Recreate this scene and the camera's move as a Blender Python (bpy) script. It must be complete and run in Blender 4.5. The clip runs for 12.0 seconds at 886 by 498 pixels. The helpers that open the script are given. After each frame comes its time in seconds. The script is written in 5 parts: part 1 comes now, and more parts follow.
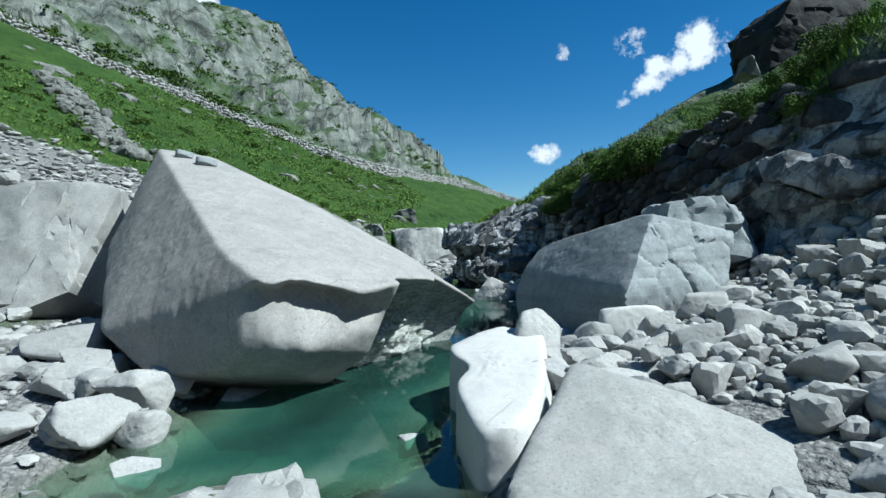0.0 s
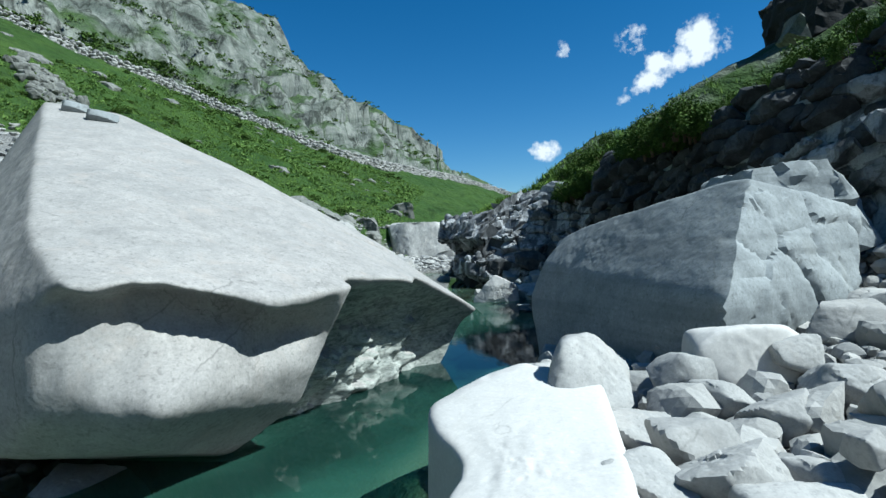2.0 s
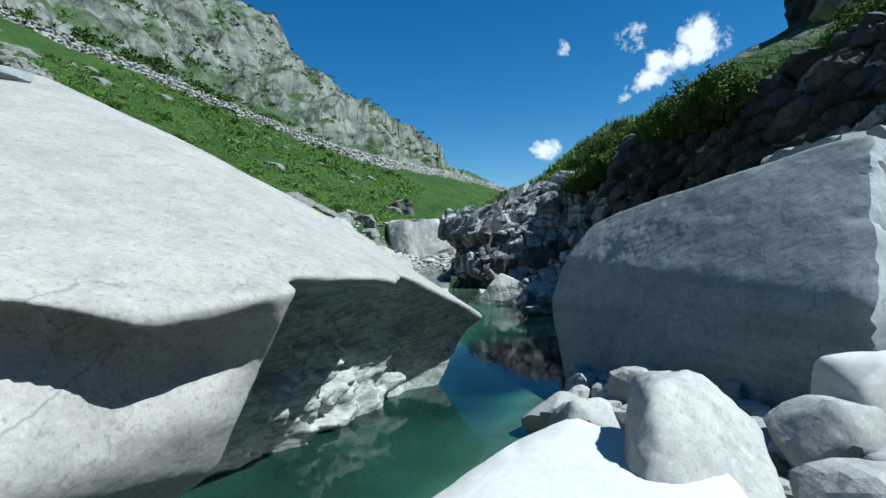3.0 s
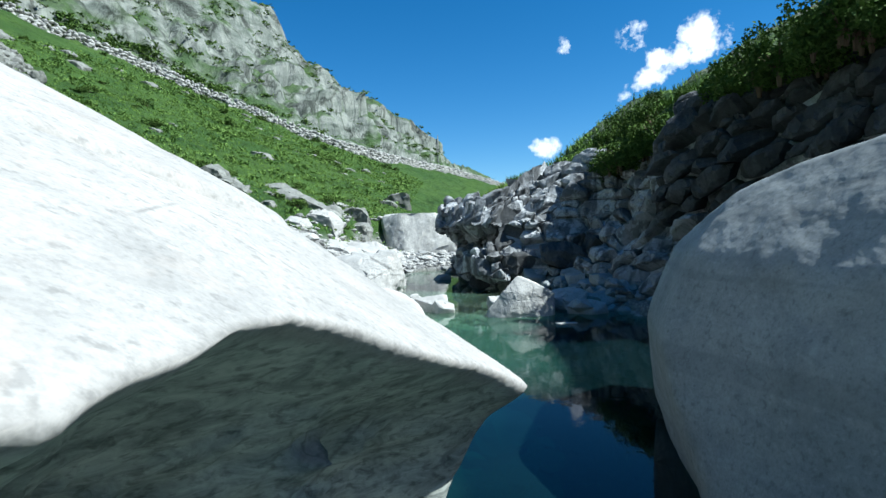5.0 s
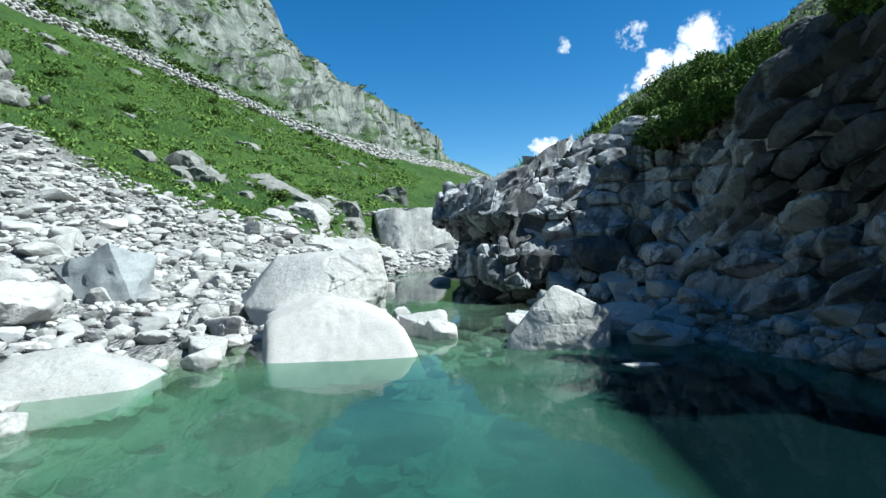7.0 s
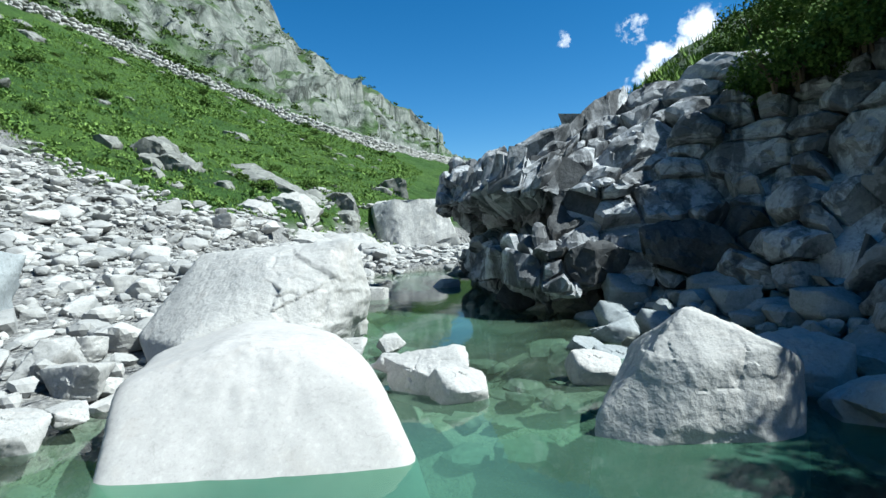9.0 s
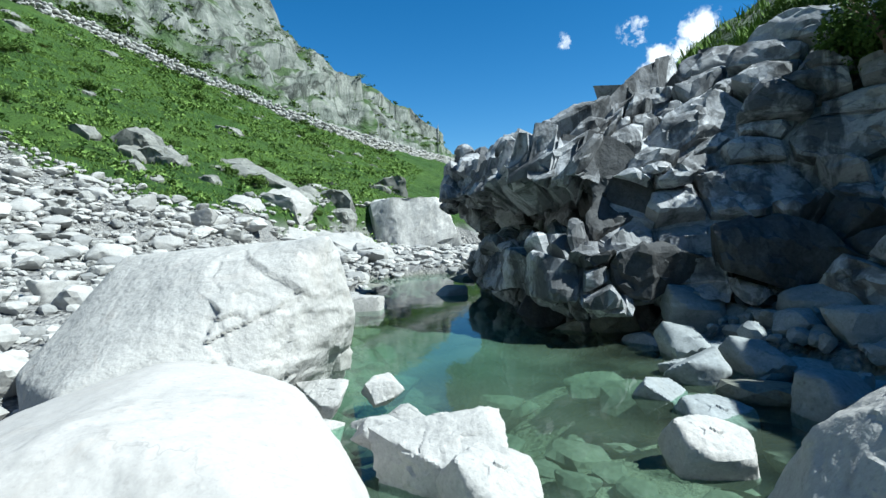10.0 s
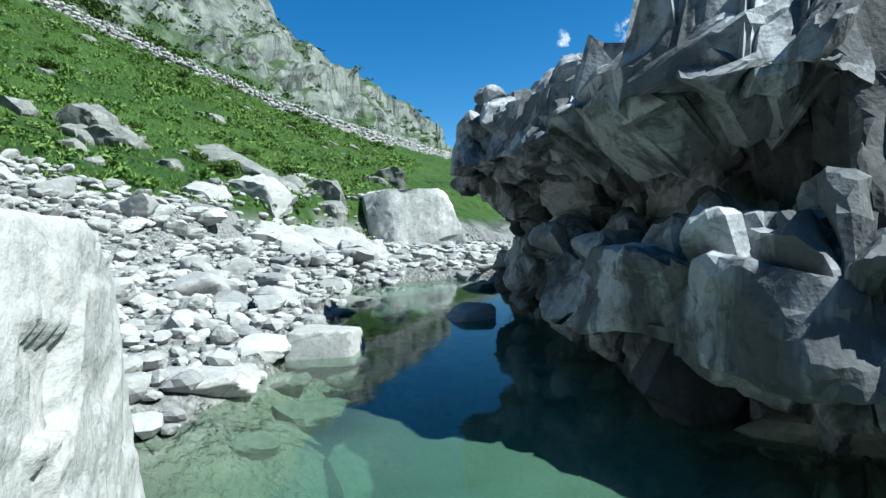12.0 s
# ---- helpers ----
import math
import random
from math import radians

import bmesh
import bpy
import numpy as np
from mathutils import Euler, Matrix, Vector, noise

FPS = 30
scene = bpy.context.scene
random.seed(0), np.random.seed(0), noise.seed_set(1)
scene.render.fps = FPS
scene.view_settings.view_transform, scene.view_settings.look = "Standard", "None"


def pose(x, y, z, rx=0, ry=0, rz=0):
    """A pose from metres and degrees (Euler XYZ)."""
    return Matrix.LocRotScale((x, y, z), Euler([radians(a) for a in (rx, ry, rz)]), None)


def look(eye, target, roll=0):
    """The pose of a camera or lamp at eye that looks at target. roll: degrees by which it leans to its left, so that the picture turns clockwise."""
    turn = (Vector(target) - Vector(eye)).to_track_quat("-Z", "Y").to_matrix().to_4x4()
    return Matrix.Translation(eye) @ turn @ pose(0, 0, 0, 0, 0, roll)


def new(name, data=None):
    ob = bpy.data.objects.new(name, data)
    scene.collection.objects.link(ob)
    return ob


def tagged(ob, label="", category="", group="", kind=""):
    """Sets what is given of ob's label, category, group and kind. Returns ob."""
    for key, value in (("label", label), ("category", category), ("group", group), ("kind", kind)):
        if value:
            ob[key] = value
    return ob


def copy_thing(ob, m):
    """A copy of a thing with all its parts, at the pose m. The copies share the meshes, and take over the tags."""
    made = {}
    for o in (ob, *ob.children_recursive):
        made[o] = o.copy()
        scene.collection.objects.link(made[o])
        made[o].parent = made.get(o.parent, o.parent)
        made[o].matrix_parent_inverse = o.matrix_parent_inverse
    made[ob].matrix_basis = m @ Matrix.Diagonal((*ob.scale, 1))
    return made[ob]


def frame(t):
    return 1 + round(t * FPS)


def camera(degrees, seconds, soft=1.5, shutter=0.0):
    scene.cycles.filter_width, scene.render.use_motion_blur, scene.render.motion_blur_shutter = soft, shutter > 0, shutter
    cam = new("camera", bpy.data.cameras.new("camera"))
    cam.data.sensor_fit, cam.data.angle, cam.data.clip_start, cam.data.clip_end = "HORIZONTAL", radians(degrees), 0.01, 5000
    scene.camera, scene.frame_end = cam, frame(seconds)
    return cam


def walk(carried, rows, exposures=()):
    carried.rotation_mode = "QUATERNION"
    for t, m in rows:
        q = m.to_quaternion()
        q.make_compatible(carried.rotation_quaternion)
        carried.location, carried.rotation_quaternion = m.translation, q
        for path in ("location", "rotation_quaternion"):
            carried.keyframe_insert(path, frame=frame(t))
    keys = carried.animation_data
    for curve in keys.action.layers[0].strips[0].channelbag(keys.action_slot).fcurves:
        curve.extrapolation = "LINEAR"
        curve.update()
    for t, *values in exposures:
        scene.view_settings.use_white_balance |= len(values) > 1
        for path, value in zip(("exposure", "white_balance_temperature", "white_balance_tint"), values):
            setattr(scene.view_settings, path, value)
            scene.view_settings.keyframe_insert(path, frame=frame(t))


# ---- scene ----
from mathutils import geometry

cam = camera(76.0, 12.0)
PATH = [
    (0, (0.259, 0.429, 2.293), (0.258, 2.429, 2.267), -2.3),
    (0.5, (0.323, 1.332, 2.218), (0.322, 3.332, 2.19), -2.3),
    (1, (0.368, 2.227, 2.163), (0.367, 4.227, 2.132), -2.3),
    (1.5, (0.402, 3.149, 2.101), (0.401, 5.149, 2.067), -2.3),
    (2, (0.46, 4.196, 2.07), (0.457, 6.196, 2.035), -2.4),
    (2.5, (0.464, 5.196, 2.005), (0.461, 7.195, 1.967), -2.5),
    (3, (0.493, 6.228, 1.923), (0.486, 8.228, 1.885), -2.6),
    (5, (0.499, 10.437, 1.759), (0.495, 12.436, 1.712), -2.3),
    (5.5, (0.509, 11.499, 1.705), (0.506, 13.498, 1.657), -2.2),
    (6, (0.525, 12.584, 1.618), (0.524, 14.583, 1.57), -2.0),
    (6.5, (0.524, 13.604, 1.588), (0.524, 15.604, 1.537), -1.9),
    (7, (0.504, 14.597, 1.598), (0.504, 16.596, 1.547), -1.9),
    (7.2, (0.489, 14.98, 1.583), (0.49, 16.979, 1.535), -1.9),
    (9, (0.367, 18.541, 1.45), (0.36, 20.54, 1.385), -2.5),
    (9.5, (0.285, 19.525, 1.411), (0.281, 21.524, 1.348), -2.3),
    (10, (0.226, 20.557, 1.411), (0.223, 22.556, 1.348), -2.1),
    (10.5, (0.176, 21.637, 1.396), (0.175, 23.636, 1.332), -2.0),
    (11, (0.137, 22.758, 1.382), (0.135, 24.756, 1.315), -2.1),
    (11.5, (0.068, 23.835, 1.339), (0.069, 25.834, 1.271), -2.0),
    (12, (0.005, 25.036, 1.286), (0.005, 27.035, 1.215), -2.1),
]
walk(cam, [(t, look(e, g, r)) for t, e, g, r in PATH], [(0, 0.66, 5750, 0), (3.0, 0.70, 5750, 0), (5.0, 1.13, 5850, 2), (9.0, 1.06, 5950, 2), (12.0, 1.12, 5850, 0)])

# ---------- sky and sun ----------
SUN = Vector((0.78, -0.20, 0.97)).normalized()
world = bpy.data.worlds.new("sky")
scene.world = world
world.use_nodes = True


def wnode(kind, **sets):
    n = world.node_tree.nodes.new(kind)
    for k, v in sets.items():
        n.inputs[k].default_value = v
    return n


def build_sky():
    nt = world.node_tree
    nt.nodes.clear()
    sky = nt.nodes.new("ShaderNodeTexSky")
    sky.sky_type = "NISHITA"
    sky.sun_disc = False
    sky.sun_elevation = math.asin(SUN.z)
    sky.sun_rotation = math.atan2(SUN.x, SUN.y)
    sky.altitude = 1800
    sky.air_density = 1.0
    sky.dust_density = 0.3
    sky.ozone_density = 3.0
    coord = nt.nodes.new("ShaderNodeTexCoord")
    rough = wnode("ShaderNodeTexNoise", Scale=26.0, Detail=6.0, Roughness=0.62)
    nt.links.new(coord.outputs["Generated"], rough.inputs["Vector"])
    total = None
    # small fair-weather clouds: direction, half size, density
    for way, size, dense in CLOUDS:
        d = Vector(way).normalized()
        diff = nt.nodes.new("ShaderNodeVectorMath")
        diff.operation = "SUBTRACT"
        diff.inputs[1].default_value = d
        nt.links.new(coord.outputs["Generated"], diff.inputs[0])
        squash = nt.nodes.new("ShaderNodeVectorMath")
        squash.operation = "MULTIPLY"
        squash.inputs[1].default_value = (1 / size[0], 1 / size[0], 1 / size[1])
        nt.links.new(diff.outputs[0], squash.inputs[0])
        length = nt.nodes.new("ShaderNodeVectorMath")
        length.operation = "LENGTH"
        nt.links.new(squash.outputs[0], length.inputs[0])
        body = nt.nodes.new("ShaderNodeMapRange")
        body.inputs["From Min"].default_value, body.inputs["From Max"].default_value = 1.0, 0.0
        body.inputs["To Min"].default_value, body.inputs["To Max"].default_value = 0.0, dense
        nt.links.new(length.outputs["Value"], body.inputs["Value"])
        if total is None:
            total = body.outputs[0]
        else:
            add = nt.nodes.new("ShaderNodeMath")
            add.operation = "MAXIMUM"
            nt.links.new(total, add.inputs[0])
            nt.links.new(body.outputs[0], add.inputs[1])
            total = add.outputs[0]
    soft = nt.nodes.new("ShaderNodeMapRange")
    soft.inputs["From Min"].default_value, soft.inputs["From Max"].default_value = 0.30, 0.70
    soft.inputs["To Min"].default_value, soft.inputs["To Max"].default_value = -0.55, 0.55
    nt.links.new(rough.outputs["Fac"], soft.inputs["Value"])
    both = nt.nodes.new("ShaderNodeMath")
    both.operation = "ADD"
    nt.links.new(total, both.inputs[0])
    nt.links.new(soft.outputs[0], both.inputs[1])
    cover = nt.nodes.new("ShaderNodeMapRange")
    cover.inputs["From Min"].default_value, cover.inputs["From Max"].default_value = 0.30, 0.75
    nt.links.new(both.outputs[0], cover.inputs["Value"])
    has = nt.nodes.new("ShaderNodeMath")
    has.operation = "MULTIPLY"
    gate = nt.nodes.new("ShaderNodeMapRange")
    gate.inputs["From Min"].default_value, gate.inputs["From Max"].default_value = 0.0, 0.25
    nt.links.new(total, gate.inputs["Value"])
    nt.links.new(cover.outputs[0], has.inputs[0])
    nt.links.new(gate.outputs[0], has.inputs[1])
    hue = nt.nodes.new("ShaderNodeHueSaturation")
    hue.inputs["Hue"].default_value = SKY_HUE
    hue.inputs["Saturation"].default_value = SKY_SAT
    hue.inputs["Value"].default_value = 1.0
    nt.links.new(sky.outputs[0], hue.inputs["Color"])
    mix = nt.nodes.new("ShaderNodeMix")
    mix.data_type = "RGBA"
    nt.links.new(has.outputs[0], mix.inputs["Factor"])
    nt.links.new(hue.outputs[0], mix.inputs["A"])
    mix.inputs["B"].default_value = (CLOUD_LIGHT, CLOUD_LIGHT, CLOUD_LIGHT * 1.03, 1)
    back = nt.nodes.new("ShaderNodeBackground")
    back.inputs["Strength"].default_value = SKY_STRENGTH
    nt.links.new(mix.outputs["Result"], back.inputs["Color"])
    out = nt.nodes.new("ShaderNodeOutputWorld")
    nt.links.new(back.outputs[0], out.inputs[0])


SKY_STRENGTH = 0.065
SKY_HUE, SKY_SAT = 0.497, 1.34
CLOUD_LIGHT = 9.5
CLOUDS = [
    ((0.375, 0.888, 0.262), (0.062, 0.036), 1.05), ((0.406, 0.869, 0.284), (0.052, 0.042), 1.12),
    ((0.331, 0.913, 0.239), (0.046, 0.026), 0.85), ((0.313, 0.901, 0.299), (0.034, 0.032), 0.68),
    ((0.303, 0.929, 0.213), (0.022, 0.014), 0.6), ((0.175, 0.974, 0.145), (0.038, 0.024), 0.95),
    ((0.213, 0.930, 0.299), (0.020, 0.022), 0.56), ((-0.363, 0.852, 0.385), (0.06, 0.030), 1.0),
]
build_sky()
sun = new("sun", bpy.data.lights.new("sun", "SUN"))
sun.data.energy, sun.data.angle, sun.data.color = 5.0, radians(0.53), (0.985, 0.96, 0.895)
sun.matrix_world = look(SUN * 100, (0, 0, 0))

# ---------- number helpers ----------


def hash3(i, j, k, seed):
    n = (i * 374761393 + j * 668265263 + k * 2147483647 + seed * 144665) & 0x7FFFFFFF
    n = ((n ^ (n >> 13)) * 1274126177) & 0x7FFFFFFF
    return ((n ^ (n >> 16)) & 0xFFFFFF) / 0xFFFFFF


def vnoise(p, seed=0):
    """Smooth value noise, -1 to 1, at an array of places (n, 3)."""
    p = np.asarray(p, float)
    b = np.floor(p).astype(np.int64)
    f = p - b
    f = f * f * f * (f * (f * 6 - 15) + 10)
    out = 0
    for dx in (0, 1):
        for dy in (0, 1):
            for dz in (0, 1):
                w = (f[:, 0] if dx else 1 - f[:, 0]) * (f[:, 1] if dy else 1 - f[:, 1]) * (f[:, 2] if dz else 1 - f[:, 2])
                out = out + w * hash3(b[:, 0] + dx, b[:, 1] + dy, b[:, 2] + dz, seed)
    return out * 2 - 1


def fbm(p, octaves=4, seed=0, gain=0.5, ridged=False):
    p = np.asarray(p, float)
    out, amp = 0, 1.0
    for o in range(octaves):
        v = vnoise(p * 2.03 ** o + 17.3 * o, seed + o)
        out = out + amp * ((1 - np.abs(v)) * 2 - 1 if ridged else v)
        amp *= gain
    return out


def cells(p, seed=0, jitter=0.9):
    """Nearest cell of a jittered lattice at places (n, 3): its centre, three random numbers, and the distances to the two nearest centres."""
    p = np.asarray(p, float)
    b = np.floor(p).astype(np.int64)
    d1 = np.full(len(p), 1e9)
    d2 = np.full(len(p), 1e9)
    centre = np.zeros_like(p)
    rnd = np.zeros_like(p)
    for dx in (-1, 0, 1):
        for dy in (-1, 0, 1):
            for dz in (-1, 0, 1):
                i, j, k = b[:, 0] + dx, b[:, 1] + dy, b[:, 2] + dz
                c = np.stack([i + 0.5 + jitter * (hash3(i, j, k, seed + 1) - 0.5), j + 0.5 + jitter * (hash3(i, j, k, seed + 2) - 0.5),
                              k + 0.5 + jitter * (hash3(i, j, k, seed + 3) - 0.5)], 1)
                d = np.linalg.norm(p - c, axis=1)
                near = d < d1
                d2 = np.where(near, d1, np.minimum(d2, d))
                d1 = np.where(near, d, d1)
                centre[near] = c[near]
                rnd[near] = np.stack([hash3(i, j, k, seed + 4), hash3(i, j, k, seed + 5), hash3(i, j, k, seed + 6)], 1)[near]
    return centre, rnd, d1, d2


def ease(a, b, v):
    t = np.clip((v - a) / (b - a), 0, 1)
    return t * t * (3 - 2 * t)


def lerp(v, xs, ys):
    return np.interp(v, xs, ys)


def mesh_from(name, verts, faces, material, smooth=True):
    me = bpy.data.meshes.new(name)
    me.from_pydata([tuple(v) for v in verts], [], [tuple(f) for f in faces])
    me.update()
    me.materials.append(material)
    me.polygons.foreach_set("use_smooth", [bool(smooth)] * len(me.polygons))
    if smooth and smooth is not True:
        me.set_sharp_from_angle(angle=radians(smooth))
    return me


# ---------- materials ----------


class Nodes:
    """A short way to write a node material."""

    def __init__(self, name):
        self.m = bpy.data.materials.new(name)
        self.m.use_nodes = True
        self.t = self.m.node_tree
        self.bsdf = self.t.nodes["Principled BSDF"]
        self.out = self.t.nodes["Material Output"]

    def add(self, kind, **sets):
        n = self.t.nodes.new(kind)
        for k, v in sets.items():
            key = k.replace("_", " ")
            if hasattr(v, "is_linked"):
                self.t.links.new(v, n.inputs[key])
            else:
                n.inputs[key].default_value = v
        return n

    def link(self, a, b):
        self.t.links.new(a, b)

    def place(self, world=True, stretch=(1, 1, 1)):
        if world:
            g = self.t.nodes.new("ShaderNodeNewGeometry").outputs["Position"]
        else:
            g = self.t.nodes.new("ShaderNodeTexCoord").outputs["Object"]
        m = self.t.nodes.new("ShaderNodeMapping")
        m.inputs["Scale"].default_value = stretch
        self.link(g, m.inputs["Vector"])
        return m.outputs[0]

    def noise(self, vec, scale, detail=4.0, rough=0.55, distort=0.0):
        n = self.add("ShaderNodeTexNoise", Scale=scale, Detail=detail, Roughness=rough, Distortion=distort)
        self.link(vec, n.inputs["Vector"])
        return n.outputs["Fac"]

    def ramp(self, fac, stops):
        r = self.t.nodes.new("ShaderNodeValToRGB")
        while len(r.color_ramp.elements) < len(stops):
            r.color_ramp.elements.new(0.5)
        for e, (at, c) in zip(r.color_ramp.elements, stops):
            e.position = at
            e.color = (*c, 1) if len(c) == 3 else c
        self.link(fac, r.inputs[0])
        return r.outputs[0]

    def span(self, v, a, b, c=0.0, d=1.0):
        r = self.add("ShaderNodeMapRange")
        for k, x in zip(("From Min", "From Max", "To Min", "To Max"), (a, b, c, d)):
            r.inputs[k].default_value = x
        self.link(v, r.inputs["Value"])
        return r.outputs[0]

    def math(self, op, a, b):
        n = self.t.nodes.new("ShaderNodeMath")
        n.operation = op
        for i, v in enumerate((a, b)):
            if hasattr(v, "is_linked"):
                self.link(v, n.inputs[i])
            else:
                n.inputs[i].default_value = v
        return n.outputs[0]

    def mix(self, fac, a, b, blend="MIX"):
        n = self.t.nodes.new("ShaderNodeMix")
        n.data_type = "RGBA"
        n.blend_type = blend
        for k, v in (("Factor", fac), ("A", a), ("B", b)):
            socket = [s for s in n.inputs if s.name == k and (s.type == "RGBA" or k == "Factor" and s.type == "VALUE")][0]
            if hasattr(v, "is_linked"):
                self.link(v, socket)
            else:
                socket.default_value = (*v, 1) if isinstance(v, tuple) and len(v) == 3 else v
        return [s for s in n.outputs if s.type == "RGBA"][0]

    def bump(self, height, strength=0.5, distance=0.05, normal=None):
        n = self.add("ShaderNodeBump", Strength=strength, Distance=distance)
        self.link(height, n.inputs["Height"])
        if normal is not None:
            self.link(normal, n.inputs["Normal"])
        return n.outputs[0]

    def finish(self, color, rough=0.85, normal=None, spec=0.3):
        if hasattr(color, "is_linked"):
            self.link(color, self.bsdf.inputs["Base Color"])
        else:
            self.bsdf.inputs["Base Color"].default_value = (*color, 1)
        if hasattr(rough, "is_linked"):
            self.link(rough, self.bsdf.inputs["Roughness"])
        else:
            self.bsdf.inputs["Roughness"].default_value = rough
        self.bsdf.inputs["Specular IOR Level"].default_value = spec
        if normal is not None:
            self.link(normal, self.bsdf.inputs["Normal"])
        return self.m


def granite(name, light, dark, grain=60.0, warm=(0.0, 0.0, 0.0), streak=(1, 1, 1), relief=0.4, vary=0.0, cracks=0.5, bands=0.0, varnish=0.0, islands=0.0, lichen_poollight=False, pit=0.15, speckle=1.0):
    """Granite: cloudy tone, speckle, stains, hairline cracks, and here and there bands of another tone or black water streaks."""
    n = Nodes(name)
    p = n.place()
    big = n.noise(n.place(True, streak), 0.9, 5, 0.6, 0.4)
    mid = n.noise(p, 4.0, 6, 0.60, 0.3)
    fine = n.noise(p, grain, 3, 0.7)
    pits = n.noise(p, 17.0, 4, 0.6)
    c = n.mix(n.span(big, 0.33, 0.68), dark, light)
    c = n.mix(n.span(mid, 0.25, 0.62, 0.45 * speckle, 0.0), c, tuple(v * 0.6 for v in dark))
    c = n.mix(n.span(fine, 0.36, 0.56, 0.26 * speckle, 0.0), c, tuple(v * 0.40 for v in dark))
    crystal = n.noise(p, grain * 0.42, 3, 0.6)
    c = n.mix(n.span(crystal, 0.33, 0.43, 0.42 * speckle, 0.0), c, tuple(v * 0.42 for v in dark))
    c = n.mix(n.span(crystal, 0.56, 0.68, 0.0, 0.28), c, tuple(min(0.85, v * 1.25) for v in light))
    worn = n.noise(n.place(True, (1, 1, 1.6)), 1.9, 6, 0.7, 0.6)
    c = n.mix(n.span(worn, 0.54, 0.66, 0.0, 0.35 * speckle), c, tuple(v * 0.62 for v in dark))
    c = n.mix(n.span(pits, 0.62, 0.70, 0.0, 0.35 * speckle), c, tuple(v * 0.5 for v in dark))
    stain = n.noise(n.place(True, (1.4, 1.4, 0.5)), 1.7, 4, 0.7, 0.8)
    c = n.mix(n.span(stain, 0.54, 0.72, 0.0, 0.45), c, tuple(l * 0.8 + w for l, w in zip(light, warm)))
    if bands:
        b = n.noise(n.place(True, (0.5, 0.25, 5.5)), 1.0, 3, 0.55, 0.25)
        c = n.mix(n.span(b, 0.52, 0.60, 0.0, bands), c, tuple(v * 0.62 for v in dark))
    if vary:
        info = n.t.nodes.new("ShaderNodeObjectInfo")
        c = n.mix(n.span(info.outputs["Random"], 0.35, 1, 0, vary), c, tuple(v * 0.5 for v in dark))
    if islands:
        geo = n.t.nodes.new("ShaderNodeNewGeometry")
        c = n.mix(n.span(geo.outputs["Random Per Island"], 0.45, 1, 0, islands), c, tuple(v * 0.4 for v in dark))
    if varnish:
        run = n.noise(n.place(True, (1.6, 1.6, 0.45)), 1.0, 5, 0.62, 0.5)
        c = n.mix(n.span(run, 0.48, 0.56, 0.0, varnish), c, (0.022, 0.024, 0.027))
        spot = n.noise(p, 2.6, 6, 0.7, 0.8)
        c = n.mix(n.span(spot, 0.52, 0.59, 0.0, varnish * 0.8), c, (0.03, 0.034, 0.036))
    if lichen_poollight:
        # dark wet lichen in the undercut, mottled and streaked, with painted water light
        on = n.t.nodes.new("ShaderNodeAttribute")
        on.attribute_name = "lichen_poollight"
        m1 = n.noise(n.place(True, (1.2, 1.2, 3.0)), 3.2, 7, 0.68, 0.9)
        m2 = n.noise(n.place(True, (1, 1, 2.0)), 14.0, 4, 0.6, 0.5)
        # the pale tone stands for light that the pool throws up
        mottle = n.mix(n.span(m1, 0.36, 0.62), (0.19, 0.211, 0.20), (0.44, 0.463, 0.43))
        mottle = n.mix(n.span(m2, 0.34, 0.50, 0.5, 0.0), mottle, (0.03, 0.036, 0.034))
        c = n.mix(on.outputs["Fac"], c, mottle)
    height = n.math("ADD", n.math("MULTIPLY", n.noise(p, 4.0, 3, 0.5, 0.3), 0.75), n.math("MULTIPLY", pits, pit))
    nb = n.bump(height, relief, 0.07)
    if cracks:
        vor = n.add("ShaderNodeTexVoronoi", Scale=0.9)
        vor.feature = "DISTANCE_TO_EDGE"
        warp = n.noise(p, 2.2, 4, 0.6)
        wv = n.t.nodes.new("ShaderNodeVectorMath")
        wv.operation = "MULTIPLY_ADD"
        n.link(warp, wv.inputs[0])
        wv.inputs[1].default_value = (0.9, 0.9, 0.9)
        n.link(p, wv.inputs[2])
        n.link(wv.outputs[0], vor.inputs["Vector"])
        line = n.span(vor.outputs["Distance"], 0.0, 0.012, 1.0, 0.0)
        some = n.math("MULTIPLY", line, n.span(big, 0.5, 0.62, 0.0, cracks))
        c = n.mix(some, c, tuple(v * 0.28 for v in dark))
    nb = n.bump(fine, relief * 0.10, 0.006, nb)
    return n.finish(c, 0.86, nb, 0.22)


M_PALE = granite("pale_granite", (0.385, 0.382, 0.37), (0.31, 0.312, 0.304), 70, (0.05, 0.02, 0.0), relief=0.28)
M_SLATE = granite("grey_granite", (0.325, 0.352, 0.362), (0.24, 0.264, 0.276), 50, (0.03, 0.02, 0.0), (1, 1, 2), 0.3, bands=0.35)
M_COBBLE = granite("river_stone", (0.43, 0.426, 0.415), (0.315, 0.32, 0.317), 60, (0.04, 0.02, 0.0), vary=0.36, cracks=0.3, speckle=0.7)
M_CLIFF = granite("cliff_rock", (0.56, 0.582, 0.61), (0.32, 0.335, 0.355), 30, (0.04, 0.02, 0.0), (0.8, 0.8, 1.2), 0.5, vary=0.5, cracks=0.5, varnish=0.7, islands=0.5, pit=0.3)
# dark upper rock, with the overhang's deep shade put into its colour
M_SHADED_ROCK = granite("dark_shaded_rock", (0.125, 0.131, 0.142), (0.06, 0.064, 0.07), 30, (0.03, 0.01, 0.0), (1.5, 1.5, 0.5), 0.6, vary=0.5, cracks=0.0, varnish=0.6, islands=0.4, pit=0.3)
